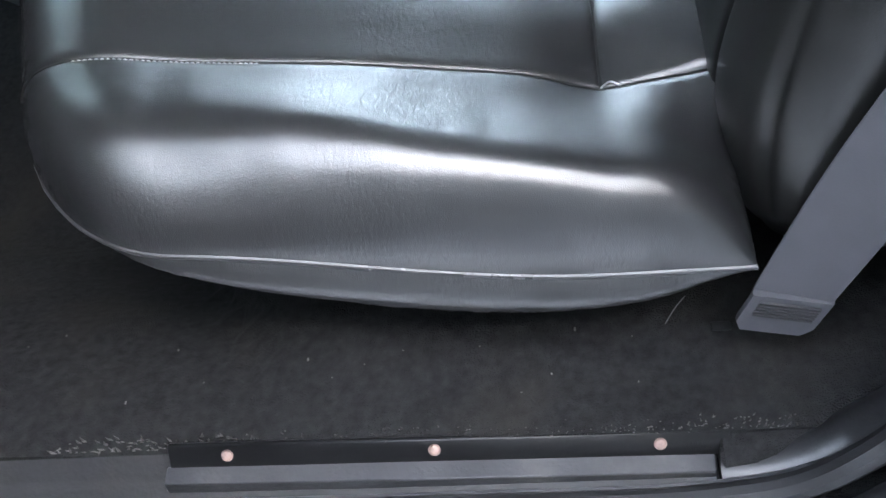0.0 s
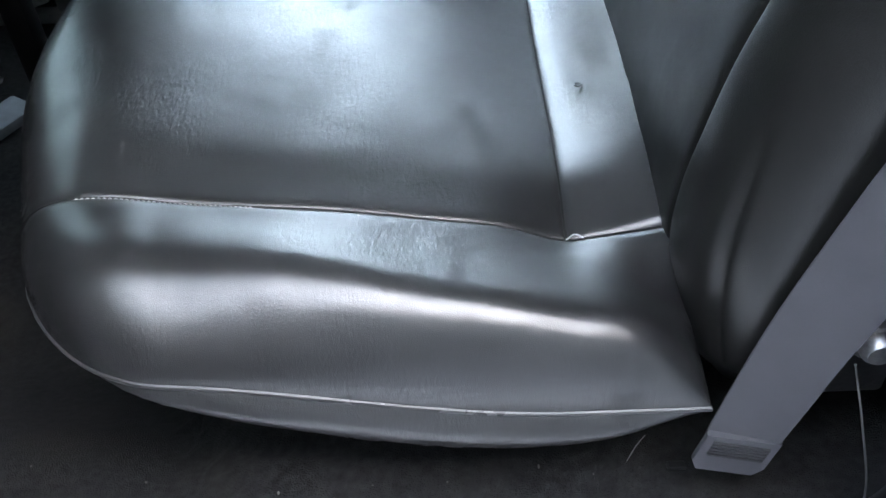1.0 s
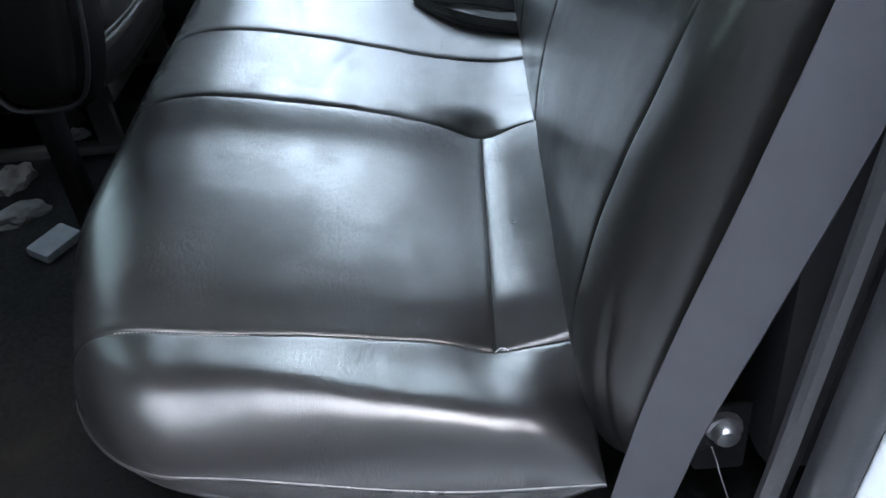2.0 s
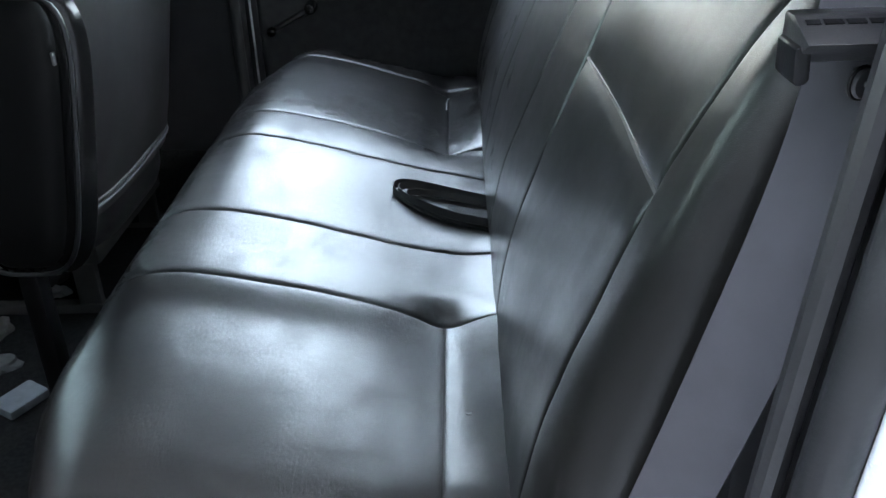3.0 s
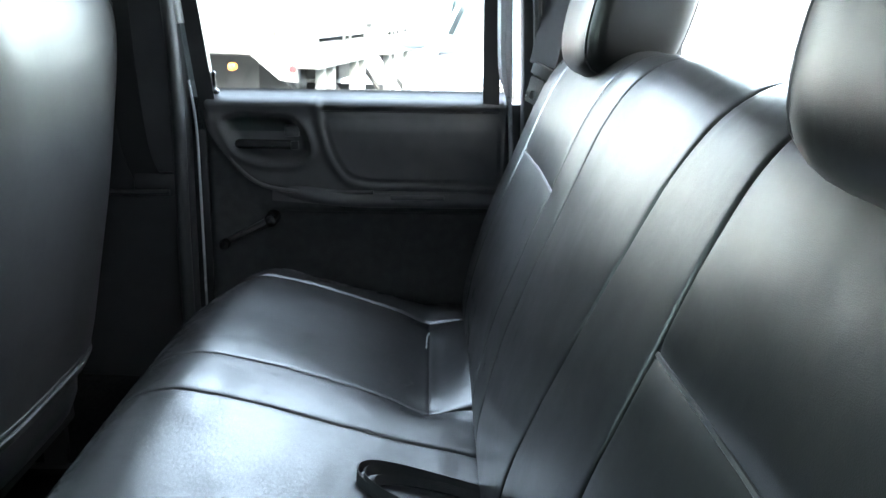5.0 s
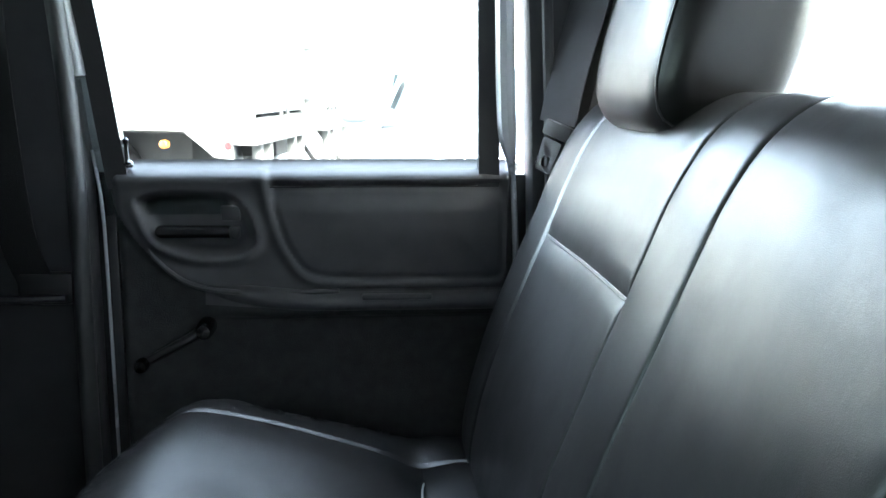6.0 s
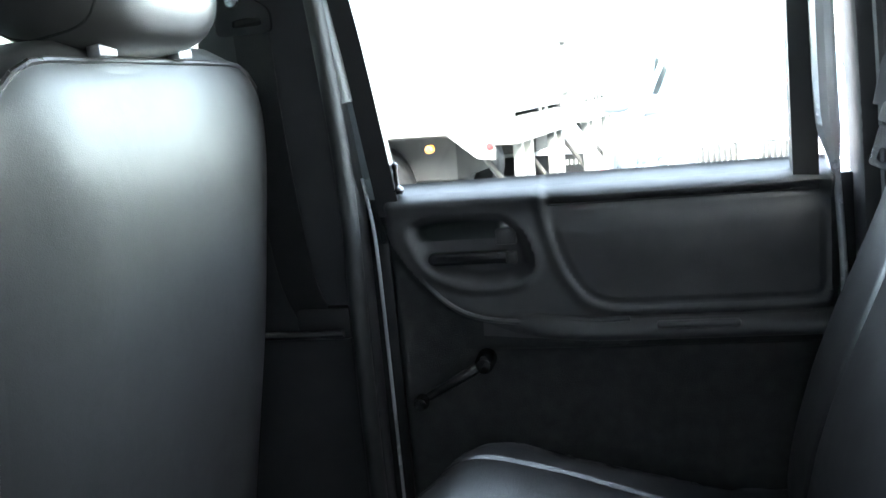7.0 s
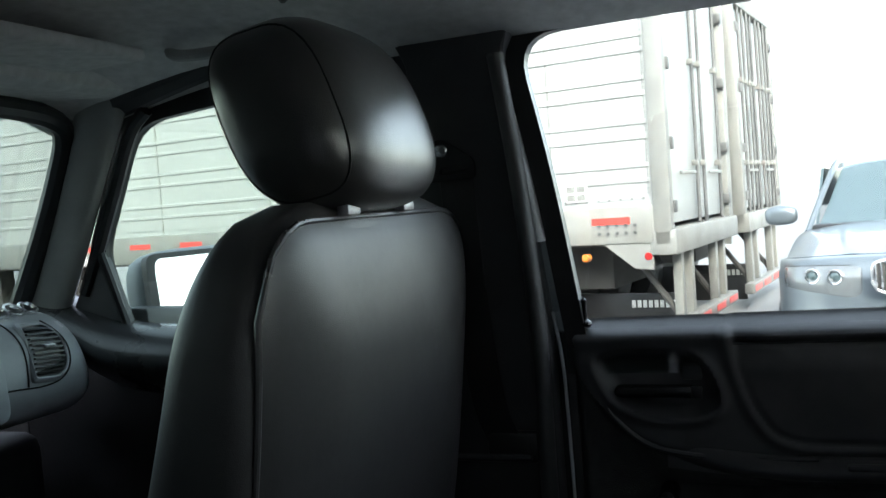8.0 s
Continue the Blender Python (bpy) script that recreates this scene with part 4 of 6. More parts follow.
YS = [CY0, 0.139, 0.439, 0.587, 0.800, 0.909, 1.217, CY1]
cushion_panel("cushion_bolster", CXF, CXR, YS[0], YS[1], "o", 230, 64, "near")
cushion_panel("cushion_insert", CXF, 0.424, YS[1], YS[2], "nor")
cushion_panel("cushion_rear_strip", 0.424, CXR, YS[1], YS[2], "nof", 16, 44)
cushion_panel("cushion_strip", CXF, CXR, YS[2], YS[3], "no", 60, 30)
cushion_panel("cushion_centre", CXF, CXR, YS[3], YS[4], "no", 60, 30)
cushion_panel("cushion_strip", CXF, CXR, YS[4], YS[5], "no", 60, 24)
cushion_panel("cushion_insert", CXF, 0.424, YS[5], YS[6], "nor")
cushion_panel("cushion_rear_strip", 0.424, CXR, YS[5], YS[6], "nof", 16, 44)
cushion_panel("cushion_bolster", CXF, CXR, YS[6], YS[7], "n", 60, 40, "far")

def seam_line(name, pts):
    part(name, tube(pts, 0.0012, 6), SEAM, bench)


for y in YS[1:7]:
    seam_line("seam", [cushion(CXF + 0.004 + (CXR - CXF - 0.004) * i / 70, y, -0.0030) + Vector((0, 0, 0.0003)) for i in range(71)])
for a, b in ((YS[1], YS[2]), (YS[5], YS[6])):
    seam_line("seam", [cushion(0.424, a + (b - a) * i / 30, -0.0030) + Vector((0, 0, 0.0003)) for i in range(31)])

# sewn edge round the cushion, and the skirt below it
edge = []
for i in range(30):
    edge.append((CXR - (CXR - CXF) * (i / 30), CY0))
for i in range(60):
    edge.append((CXF, CY0 + (CY1 - CY0) * i / 60))
for i in range(31):
    edge.append((CXF + (CXR - CXF) * i / 30, CY1))
edge3 = [cushion(x, y) for x, y in edge]
edge3 = [p for i, p in enumerate(edge3) if i == 0 or (p - edge3[i - 1]).length > 0.002]
part("cushion_piping", tube(edge3, 0.0015, 8), PIPING, bench, "raised sewn piping of the cushion")


def skirt(u, v):
    s = u * (len(edge3) - 1)
    k = min(len(edge3) - 2, int(s))
    p = edge3[k].lerp(edge3[k + 1], s - k)
    d = (edge3[k + 1] - edge3[k]).normalized()
    out = Vector((d.y, -d.x, 0)) * -1
    c = Vector((0.29, 0.68, 0))
    if (p - c).dot(out) < 0:
        out = -out
    low = 0.0025 + 0.058 * math.sin(max(0.0, min(1.0, (p.x - 0.175) / 0.32)) * math.pi) ** 0.65
    if p.x < 0.2 and 0.15 < p.y < 1.2:
        low = 0.05
    bulge = 0.010 * math.sin(min(1.0, v * 1.3) * math.pi) * smoothstep(0.495, 0.43, p.x) * smoothstep(0.15, 0.26, p.x) - 0.035 * v ** 2.2
    return p + out * bulge + Vector((0, 0, -low * v - 0.001))


part("cushion_skirt", grid(skirt, 120, 12), LEATHER_SEAT, bench)
part("cushion_base", box(0.240, 0.48, 0.14, 1.22, 0.20, 0.31, 0.02), CARPET, bench)

# stitches along the near seam
bm = bmesh.new()
for i in range(34):
    x = 0.115 + i * 0.0036
    p, q = cushion(x, 0.1375, -0.003), cushion(x + 0.0022, 0.1375, -0.003)
    tube([p + Vector((0, 0, 0.0012)), (p + q) / 2 + Vector((0, 0, 0.0018)), q + Vector((0, 0, 0.0012))], 0.0006, 5, False, bm)
part("stitching", bm, THREAD, bench, "pale worn stitches")
# torn thread ends and a small burn mark
part("loose_thread", tube(sample([cushion(0.424, 0.1385, -0.002) + Vector((0, 0, 0.001)), cushion(0.428, 0.136, 0.002) + Vector((0, 0, 0.003)), cushion(0.433, 0.137, 0.0) + Vector((0, 0, 0.001))], 8), 0.0005, 5), MARK_PALE, bench)
part("loose_thread", tube(sample([cushion(0.420, 1.12, 0) + Vector((0, 0, 0.002)), cushion(0.421, 1.15, 0) + Vector((0, 0, 0.003)), cushion(0.424, 1.17, 0) + Vector((0, 0, 0.001))], 8), 0.0013, 5), MARK_PALE, bench)
part("burn_mark", lathe([(0.0002, 0.0002), (0.0022, 0.0006), (0.0028, 0.0)], 10, Matrix.Translation(cushion(0.446, 0.275, 0.003) + Vector((0, 0, 0.0006)))), RUBBER, bench)

# backrest
BPROF = [(0.510, 0.262), (0.490, 0.295), (0.480, 0.345), (0.482, 0.385), (0.498, 0.445), (0.527, 0.530), (0.558, 0.622), (0.588, 0.700), (0.618, 0.748), (0.655, 0.772), (0.695, 0.766), (0.722, 0.730)]
BPTS = sample([(x, 0, z) for x, z in BPROF], 111)
BY0, BY1, BW = 0.058, 1.328, 0.080
V_SEAM = 0.545


def back(v, y, puff=0.0):
    s = max(0.0, min(1.0, v)) * 110
    k = min(109, int(s))
    p = BPTS[k].lerp(BPTS[k + 1], s - k)
    d = (BPTS[k + 1] - BPTS[k]).normalized()
    nrm = Vector((-d.z, 0, d.x))
    high = smoothstep(0.45, 0.62, p.z)
    a = max(0.0, 1 - (y - BY0) / (BW - 0.018 * high), 1 - (BY1 - y) / BW)
    f = max(0.0, 1 - a ** (3.2 + (2.2 * high if y < 0.6 else 0.0))) ** 0.5
    y -= 0.25 * max(0.0, p.z - 0.64) * math.exp(-((y - 0.127) / 0.05) ** 2)
    y -= 0.20 * (p.z - 0.5) * math.exp(-((y - 0.585) / 0.05) ** 2)
    swell = 0.010 * math.exp(-((p.z - 0.50) / 0.12) ** 2)
    for py in (0.28, 1.05):
        swell -= 0.007 * math.exp(-((p.z - 0.56) / 0.09) ** 2 - ((y - py) / 0.10) ** 2)
    swell += 0.0014 * noise.noise((p.z * 12, y * 12, 11.0)) + 0.0006 * noise.noise((p.z * 34, y * 40, 5.0))
    if y < 0.12:
        swell -= 0.0035 * math.exp(-((y - 0.074 - 0.10 * max(0.0, p.z - 0.36)) / 0.0032) ** 2) * smoothstep(0.285, 0.31, p.z) * smoothstep(0.47, 0.40, p.z)
    low = 0.02 * smoothstep(0.31, 0.262, p.z)
    return Vector((p.x, y + (low * (1 if y < 0.6 else -1)) * a, p.z)) + nrm * ((swell + puff) * f - 0.050 * (1 - f))


def back_panel(name, va, vb, ya, yb, seams, nu=50, nv=36, dense=None):
    def fn(u, v):
        t = va + (vb - va) * u
        if dense == "near":
            y = ya + (yb - ya) * (1 - math.cos(v * math.pi / 2))
        elif dense == "far":
            y = ya + (yb - ya) * math.sin(v * math.pi / 2)
        else:
            y = ya + (yb - ya) * (v - math.sin(v * 2 * math.pi) / (2 * math.pi) * 0.8)
        L = 0.66
        d = 1.0
        if "b" in seams:
            d = min(d, (t - va) * L)
        if "t" in seams:
            d = min(d, (vb - t) * L)
        if "n" in seams:
            d = min(d, y - ya)
        if "o" in seams:
            d = min(d, yb - y)
        return back(t, y, groove(max(0.0, d), 0.0027, 0.0017, 0.0016))
    return part(name, grid(fn, nu, nv), LEATHER, bench)


BS = [BY0, 0.127, 0.425, 0.588, 0.812, 0.898, 1.197, BY1]
back_panel("backrest_bolster", 0, 1, BS[0], BS[1], "o", 110, 80, "near")
back_panel("backrest_insert", 0, V_SEAM, BS[1], BS[2], "not", 40, 36)
back_panel("backrest_insert", V_SEAM, 1, BS[1], BS[2], "nob", 40, 36)
back_panel("backrest_strip", 0, 1, BS[2], BS[3], "no", 60, 24)
back_panel("backrest_centre", 0, 1, BS[3], BS[4], "no", 60, 28)
back_panel("backrest_strip", 0, 1, BS[4], BS[5], "no", 60, 20)
back_panel("backrest_insert", 0, V_SEAM, BS[5], BS[6], "not", 40, 36)
back_panel("backrest_insert", V_SEAM, 1, BS[5], BS[6], "nob", 40, 36)
back_panel("backrest_bolster", 0, 1, BS[6], BS[7], "n", 60, 40, "far")
part("backrest_shell", box(0.60, 0.735, 0.075, 1.312, 0.26, 0.735, 0.02), TRIM_DARK, bench)
for y in BS[1:7]:
    seam_line("seam", [back(0.05 + 0.9 * i / 70, y, -0.0032) for i in range(71)])
for a, b in ((BS[1], BS[2]), (BS[5], BS[6])):
    part("seam_piping", tube([back(V_SEAM, a + (b - a) * i / 20, -0.003) for i in range(21)], 0.0022, 6), PIPING, bench)


def headrest(name, label, xf, cy, zb, w, d, h, tilt, material, group, post_len=0.05, back_side=False, gap=0.075):
    """Headrest pad with sewn side seams on two posts; xf: front face, zb: underside."""
    t = thing(name, label, "headrest", group, at=(xf + d / 2, cy, zb))
    def taper(p):
        k = p.z / (h / 2)
        s = 1 - 0.10 * max(0, k) ** 2 - 0.16 * max(0, -k) ** 2
        return Vector((p.x * s + (0.012 * k if not back_side else -0.018 * k), p.y * (1 - 0.05 * k * k), p.z))
    m = pose(0, 0, h / 2, 0, tilt, 0)
    NP = 3.4 if back_side else 4.6
    part("pad", pillow(0, 0, 0, d / 2, w / 2, h / 2, NP, 56, 32, m, taper), material, t)
    for sgn in (-1, 1):
        loop = []
        for i in range(48):
            a = i * 2 * math.pi / 48
            c, s = math.cos(a), math.sin(a)
            k = ((1 - 0.80 ** NP) / (abs(c) ** NP + abs(s) ** NP)) ** (1 / NP)
            q = taper(Vector((c * k * d / 2, sgn * w / 2 * 0.80, s * k * h / 2)))
            loop.append(m @ q)
        part("side_seam", tube(loop, 0.0012, 6, True), SEAM if back_side else PIPING, t)
    for sgn in (-1, 1):
        post = part("post", tube([(0, sgn * gap, -post_len), (0, sgn * gap, h * 0.3)], 0.0055, 12), BOLT, t, "metal headrest post")
    return t


hr1 = headrest("rear_headrest", "black leatherette rear headrest with sewn side seams", 0.602, 0.285, 0.730, 0.236, 0.125, 0.195, 8, LEATHER, "rear headrests")
copy_thing(hr1, pose(hr1.location.x, 1.072, hr1.location.z))

# near seat belt: folded anchor end, webbing, guide
belt = thing("seat_belt", "grey seat belt webbing hanging beside the bench", "seat belt", "rear seat belts", at=(0, 0, 0))
bpts = sample([(0.5075, 0.045, 0.262), (0.516, 0.046, 0.300), (0.530, 0.043, 0.370), (0.549, 0.036, 0.450), (0.576, 0.026, 0.560), (0.603, 0.013, 0.690), (0.612, 0.008, 0.790), (0.645, 0.002, 0.960)], 48)
bw = [Vector((0.0185, -0.004, 0.0)).lerp(Vector((0.0175, -0.012, 0.0)), min(1.0, i / 20)) for i in range(48)]
part("webbing", ribbon(bpts, bw, 0.0016), WEBBING, belt)
fold = part("folded_end", ribbon([(0.5045, 0.0445, 0.251), (0.5060, 0.0442, 0.258), (0.5115, 0.0445, 0.280)], [Vector((0.0150, -0.003, 0.0)), Vector((0.0190, -0.004, 0.0)), Vector((0.0190, -0.004, 0.0))], 0.0046), WEBBING, belt)
bm = bmesh.new()
for r in range(5):
    for k in range(16):
        f = -0.8 + 1.6 * k / 15
        p = Vector((0.5075 + 0.0006 * r, 0.0412, 0.2665 + 0.0024 * r)) + Vector((0.0165, -0.0036, 0.0)) * f
        box(-0.0009, 0.0009, -0.0008, 0.0006, -0.0007, 0.0007, 0, 1, bm, Matrix.Translation(p) @ pose(0, 0, 0, 0, 10, -12))
part("box_stitching", bm, HARNESS_DARK, fold, "dark box stitching")
BUTTON = pose(0.6030, 0.0040, 0.7230, 90, 0, 25)
button = part("belt_button", lathe([(0.0003, 0.0058), (0.0010, 0.0057), (0.0014, 0.0046), (0.0020, 0.0044), (0.0056, 0.0046), (0.0062, 0.0038), (0.0064, 0.0)], 24, BUTTON), mat("grey_button_plastic", (0.055, 0.057, 0.061), 0.45, vary=0.1, scale=60), belt, "grey latch stop button")
rim_bm = tube([(0.0066 * math.cos(k * math.pi / 14), 0.0066 * math.sin(k * math.pi / 14), 0.0022) for k in range(28)], 0.0008, 6, True)
rim_bm.transform(BUTTON)
part("button_rim", rim_bm, GUIDE, button)
guide = thing("belt_guide", "black plastic seat belt guide on the backrest side", "belt guide", at=(0.597, 0.004, 0.740))
part("guide_body", prism([(-0.010, -0.0060), (-0.0235, 0.0040), (-0.004, 0.0110), (0.006, 0.0110), (0.006, -0.0060)], "x", -0.0245, 0.044, 0.0014, 2), GUIDE_LIT, guide)
part("guide_hook", prism(rounded([(-0.0265, 0.002), (-0.0260, -0.0120), (-0.0235, -0.0135), (-0.0195, -0.0120), (-0.0205, 0.002)], 0.002, 4), "y", -0.0170, 0.004, 0.0008, 2), GUIDE, guide)
part("guide_back", box(-0.016, 0.042, 0.004, 0.012, -0.007, 0.006, 0.003, 2), GUIDE, guide)
for i in range(4):
    slot = pose(-0.0195 + 0.0085 * i, -0.0095, 0.0091, 19.7, 0, 0)
    part("guide_slot", box(-0.0020 if i == 0 else -0.0036, 0.0036, -0.0016, 0.0016, -0.0004, 0.0004, 0.0001, 1, None, slot), GUIDE, guide)
anchor = thing("belt_anchor", "bright bolt head of the belt anchor", "bolt", at=(0, 0, 0))
part("bolt_head", lathe([(0.0005, 0.014), (0.0065, 0.0135), (0.0085, 0.011), (0.0090, 0.006), (0.0115, 0.0055), (0.0120, 0.002), (0.0115, 0.0)], 18, pose(0.564, 0.056, 0.346, 90, 0, 0)), BOLT, anchor)
part("bracket", box(0.548, 0.582, 0.056, 0.061, 0.30, 0.362, 0.003), RUBBER, anchor)
part("wire", tube(sample([(0.556, 0.047, 0.335), (0.566, 0.040, 0.300), (0.580, 0.034, 0.250), (0.584, 0.030, 0.215)], 14), 0.0006, 6), HARNESS, anchor, "thin pale wire beside the bolt")
part("floor_slot", box(0.484, 0.496, 0.070, 0.076, 0.2095, 0.2125, 0.0010, 1, None, None), SEAM, anchor, "dark slot cut in the carpet")
thread = link("loose_fibre", tube(sample([(0.4585, 0.046, 0.283), (0.4545, 0.0455, 0.274), (0.4505, 0.0445, 0.261)], 10), 0.00022, 5), HARNESS)
tagged(thread, "pale loose thread hanging from the cushion", "thread")

# centre lap belt loop on the cushion
loop = thing("belt_loop", "black webbing strap looped on the centre cushion", "strap", at=(0, 0, 0))
def cushion_top(x, y):
    return cushion(x, y).z + 0.0015


for k, (w, dy, dz) in enumerate(((1.0, 0.0, 0.0), (0.94, -0.003, 0.0030), (0.86, -0.006, -0.0005))):
    lc = []
    for i in range(26):
        a = math.pi * (0.06 + 1.88 * i / 25)
        x = 0.470 + 0.114 * w * math.cos(a) if math.cos(a) < 0 else 0.470 + 0.020 * math.cos(a)
        y = 0.692 + 0.036 * w * math.sin(a) + 0.24 * (0.44 - x) + dy
        lc.append((x, y, cushion_top(x, y) + 0.0055 + dz + 0.003 * math.sin(a) * (k == 0) + 0.0015 * math.sin(3 * a + k)))
    lp = sample(lc, 70)
    part("strap", ribbon(lp, [Vector((0.0, 0.0026 + 0.001 * k, 0.0046 - 0.0008 * k)) for _ in lp], 0.0018), WEB_DARK, loop)
for dy in (-0.012, 0.006):
    lp = sample([(0.425, 0.682 + dy, cushion_top(0.425, 0.68) + 0.004), (0.452, 0.672 + dy, cushion_top(0.45, 0.68) + 0.005), (0.488, 0.664 + dy, cushion_top(0.488, 0.68) + 0.008)], 14)
    part("strap_end", ribbon(lp, [Vector((0.002, 0.008, 0.002)) for _ in lp], 0.0018), WEB_DARK, loop)

# far seat belt with its latch plate
fbelt = thing("seat_belt", "grey seat belt with metal latch plate on the far pillar", "seat belt", "rear seat belts", at=(0, 0, 0))
fp = sample([(0.592, 1.322, 0.735), (0.604, 1.324, 0.790), (0.628, 1.326, 0.880), (0.655, 1.330, 1.00)], 20)
part("webbing", ribbon(fp, [Vector((0.018, -0.016, -0.004)) for _ in fp], 0.0016), WEBBING, fbelt)
part("webbing_return", ribbon([(0.606, 1.330, 0.72), (0.625, 1.335, 0.80), (0.66, 1.338, 1.0)], [Vector((0.016, -0.012, -0.004))] * 3, 0.0016), WEB_DARK, fbelt)
tongue = part("latch_plate", box(-0.018, 0.018, -0.004, 0.004, -0.006, 0.012, 0.002, 2, None, pose(0.590, 1.312, 0.724, 0, 20, -40)), PLASTIC, fbelt)
part("tongue", ring(rounded([(-0.011, -0.040), (0.011, -0.040), (0.013, 0.0), (-0.013, 0.0)], 0.004, 3), rounded([(-0.005, -0.034), (0.005, -0.034), (0.005, -0.020), (-0.005, -0.020)], 0.004, 3), "y", -0.001, 0.001), CHROME, tongue, "bright metal tongue").matrix_local = pose(0.585, 1.311, 0.716, 0, 20, -40)

# far pillar belt anchor of the front seat
fa = thing("front_seat_belt", "dark front seat belt hanging from its pillar anchor", "seat belt", at=(0, 0, 0))
part("anchor_bolt", lathe([(0.0005, 0.010), (0.007, 0.009), (0.0095, 0.004), (0.013, 0.002), (0.014, -0.006)], 18, pose(-0.082, 1.352, 0.910, 90, 0, 0)), CHROME, fa)
part("belt_ring", ring(rounded([(-0.105, 0.872), (-0.040, 0.872), (-0.040, 0.897), (-0.080, 0.925), (-0.105, 0.920)], 0.008, 3), rounded([(-0.085, 0.880), (-0.050, 0.880), (-0.050, 0.887), (-0.066, 0.890), (-0.085, 0.888)], 0.003, 3), "y", 1.346, 1.353), PLASTIC_GLOSS, fa)
dp = sample([(-0.066, 1.350, 0.884), (-0.062, 1.352, 0.75), (-0.050, 1.354, 0.60), (-0.028, 1.352, 0.535)], 20)
part("webbing", ribbon(dp, [Vector((0.022, 0.0, 0.002)) for _ in dp], 0.0016), WEB_DARK, fa)

# ---- front passenger seat ----
fseat = thing("passenger_seat", "black leatherette front passenger seat seen from behind", "car seat", at=(0, 0, 0))


def seat_rear_x(z):
    return -0.122 + (z - 0.27) * 0.140 + 0.010 * math.sin((z - 0.27) / 0.57 * math.pi)


def seat_round(z):
    """How far the rear face falls forward at the rounded top."""
    top = min(1.0, max(0.0, (z - 0.72) / 0.134))
    return 0.034 * (1 - max(0.0, 1 - top ** 2.2) ** 0.5)


def seat_depth(v):
    """Half the thickness of the backrest, greater towards its foot."""
    return lerp_table([(0.0, 0.128), (0.35, 0.101), (0.6, 0.076), (1.0, 0.053)], v)


def seat_back(u, v):
    z = 0.25 + 0.604 * v
    top = max(0.0, (z - 0.72) / 0.134)
    f = max(0.0, 1 - top ** 2.2) ** 0.5 if top > 0 else 1.0
    z = min(z, 0.854)
    a = u * 2 * math.pi
    c, s = math.cos(a), math.sin(a)
    n = 4.0
    k = (abs(c) ** n + abs(s) ** n) ** (-1 / n)
    half_d, half_w = seat_depth(v) * (0.45 + 0.55 * f), 0.251 * (0.60 + 0.40 * f) - 0.010 * smoothstep(0.6, 0.84, z)
    cx = seat_rear_x(z) - seat_depth(v)
    return (cx + c * k * half_d, 1.123 + s * k * half_w, z)


part("backrest", grid(seat_back, 64, 48, True), LEATHER_FRONT, fseat)
part("backrest_top", grid(lambda u, v: Vector(seat_back(u, 1.0)).lerp(Vector((seat_rear_x(0.842) - 0.050, 1.121, 0.858)), v), 64, 6, True), LEATHER_FRONT, fseat)


def rear_cover(u, v):
    y = 0.889 + 0.463 * u
    z = 0.272 + 0.566 * v
    e = min(u, 1 - u) * 0.463
    r = 0.075
    dz = 0.0
    du = min(y - 0.889, 1.352 - y)
    if du < r:
        dz = r - math.sqrt(max(0, r * r - (r - du) ** 2))
    z = 0.272 + (0.566 - dz) * v
    g = min(e, (1 - v) * 0.5, v * 0.5)
    bulge = 0.004 * smoothstep(0, 0.10, g) - 0.002 * math.exp(-g / 0.006)
    wav = 0.002 * noise.noise((y * 9, z * 6, 2.0))
    half_d = seat_depth((z - 0.25) / 0.604)
    k = min(0.97, abs(y - 1.121) / 0.2465)
    wrap = half_d * (1 - (1 - k ** 4) ** 0.25)
    return (seat_rear_x(z) + 0.003 + bulge + wav - seat_round(z) - wrap, y, z)


part("rear_cover", solid(grid(rear_cover, 44, 50), 0.004), LEATHER_FRONT, fseat)
rim = [rear_cover(0, i / 24) for i in range(25)] + [rear_cover(i / 24, 1) for i in range(1, 25)] + [rear_cover(1, 1 - i / 24) for i in range(1, 25)]
part("cover_piping", tube(rim, 0.0030, 8), PIPING, fseat)
HEM = mat("pale_hem_binding", (0.13, 0.135, 0.14), 0.5, vary=0.2, scale=60)
for dz in (0.0, 0.012):
    part("hem", tube([Vector(rear_cover(i / 20, 0)) + Vector((0.001, 0, -0.004 + dz)) for i in range(21)], 0.0032, 6), HEM, fseat, "pale hem of the seat cover")
part("seat_cushion", pillow(-0.40, 1.12, 0.24, 0.27, 0.24, 0.085, 4, 40, 16), LEATHER_FRONT, fseat)
part("seat_frame", box(-0.62, -0.16, 0.955, 1.30, 0.150, 0.185, 0.008), STEEL_DARK, fseat)
for y in (0.96, 1.28):
    part("seat_rail", box(-0.66, -0.10, y - 0.012, y + 0.012, 0.062, 0.080, 0.004), STEEL_DARK, fseat)
    for x in (-0.56, -0.19):
        part("rail_bracket", box(x - 0.02, x + 0.02, y - 0.008, y + 0.008, 0.078, 0.155, 0.003), STEEL_DARK, fseat)
for y in (1.030, 1.155):
    part("post_guide", box(-0.008, 0.004, -0.013, 0.013, -0.006, 0.004, 0.002, 2, None, pose(-0.052, y, 0.846)), BOLT, fseat, "bright headrest post guide")
fh = headrest("front_headrest", "black leatherette front headrest with sewn seams", -0.165, 1.092, 0.838, 0.250, 0.138, 0.192, -8, LEATHER_HEAD, "", 0.03, True, 0.064)

copy_thing(fseat, pose(-0.13, -0.838, 0))["label"] = "black leatherette driver seat seen from behind"
copy_thing(fh, pose(fh.location.x - 0.13, fh.location.y - 0.838, fh.location.z))

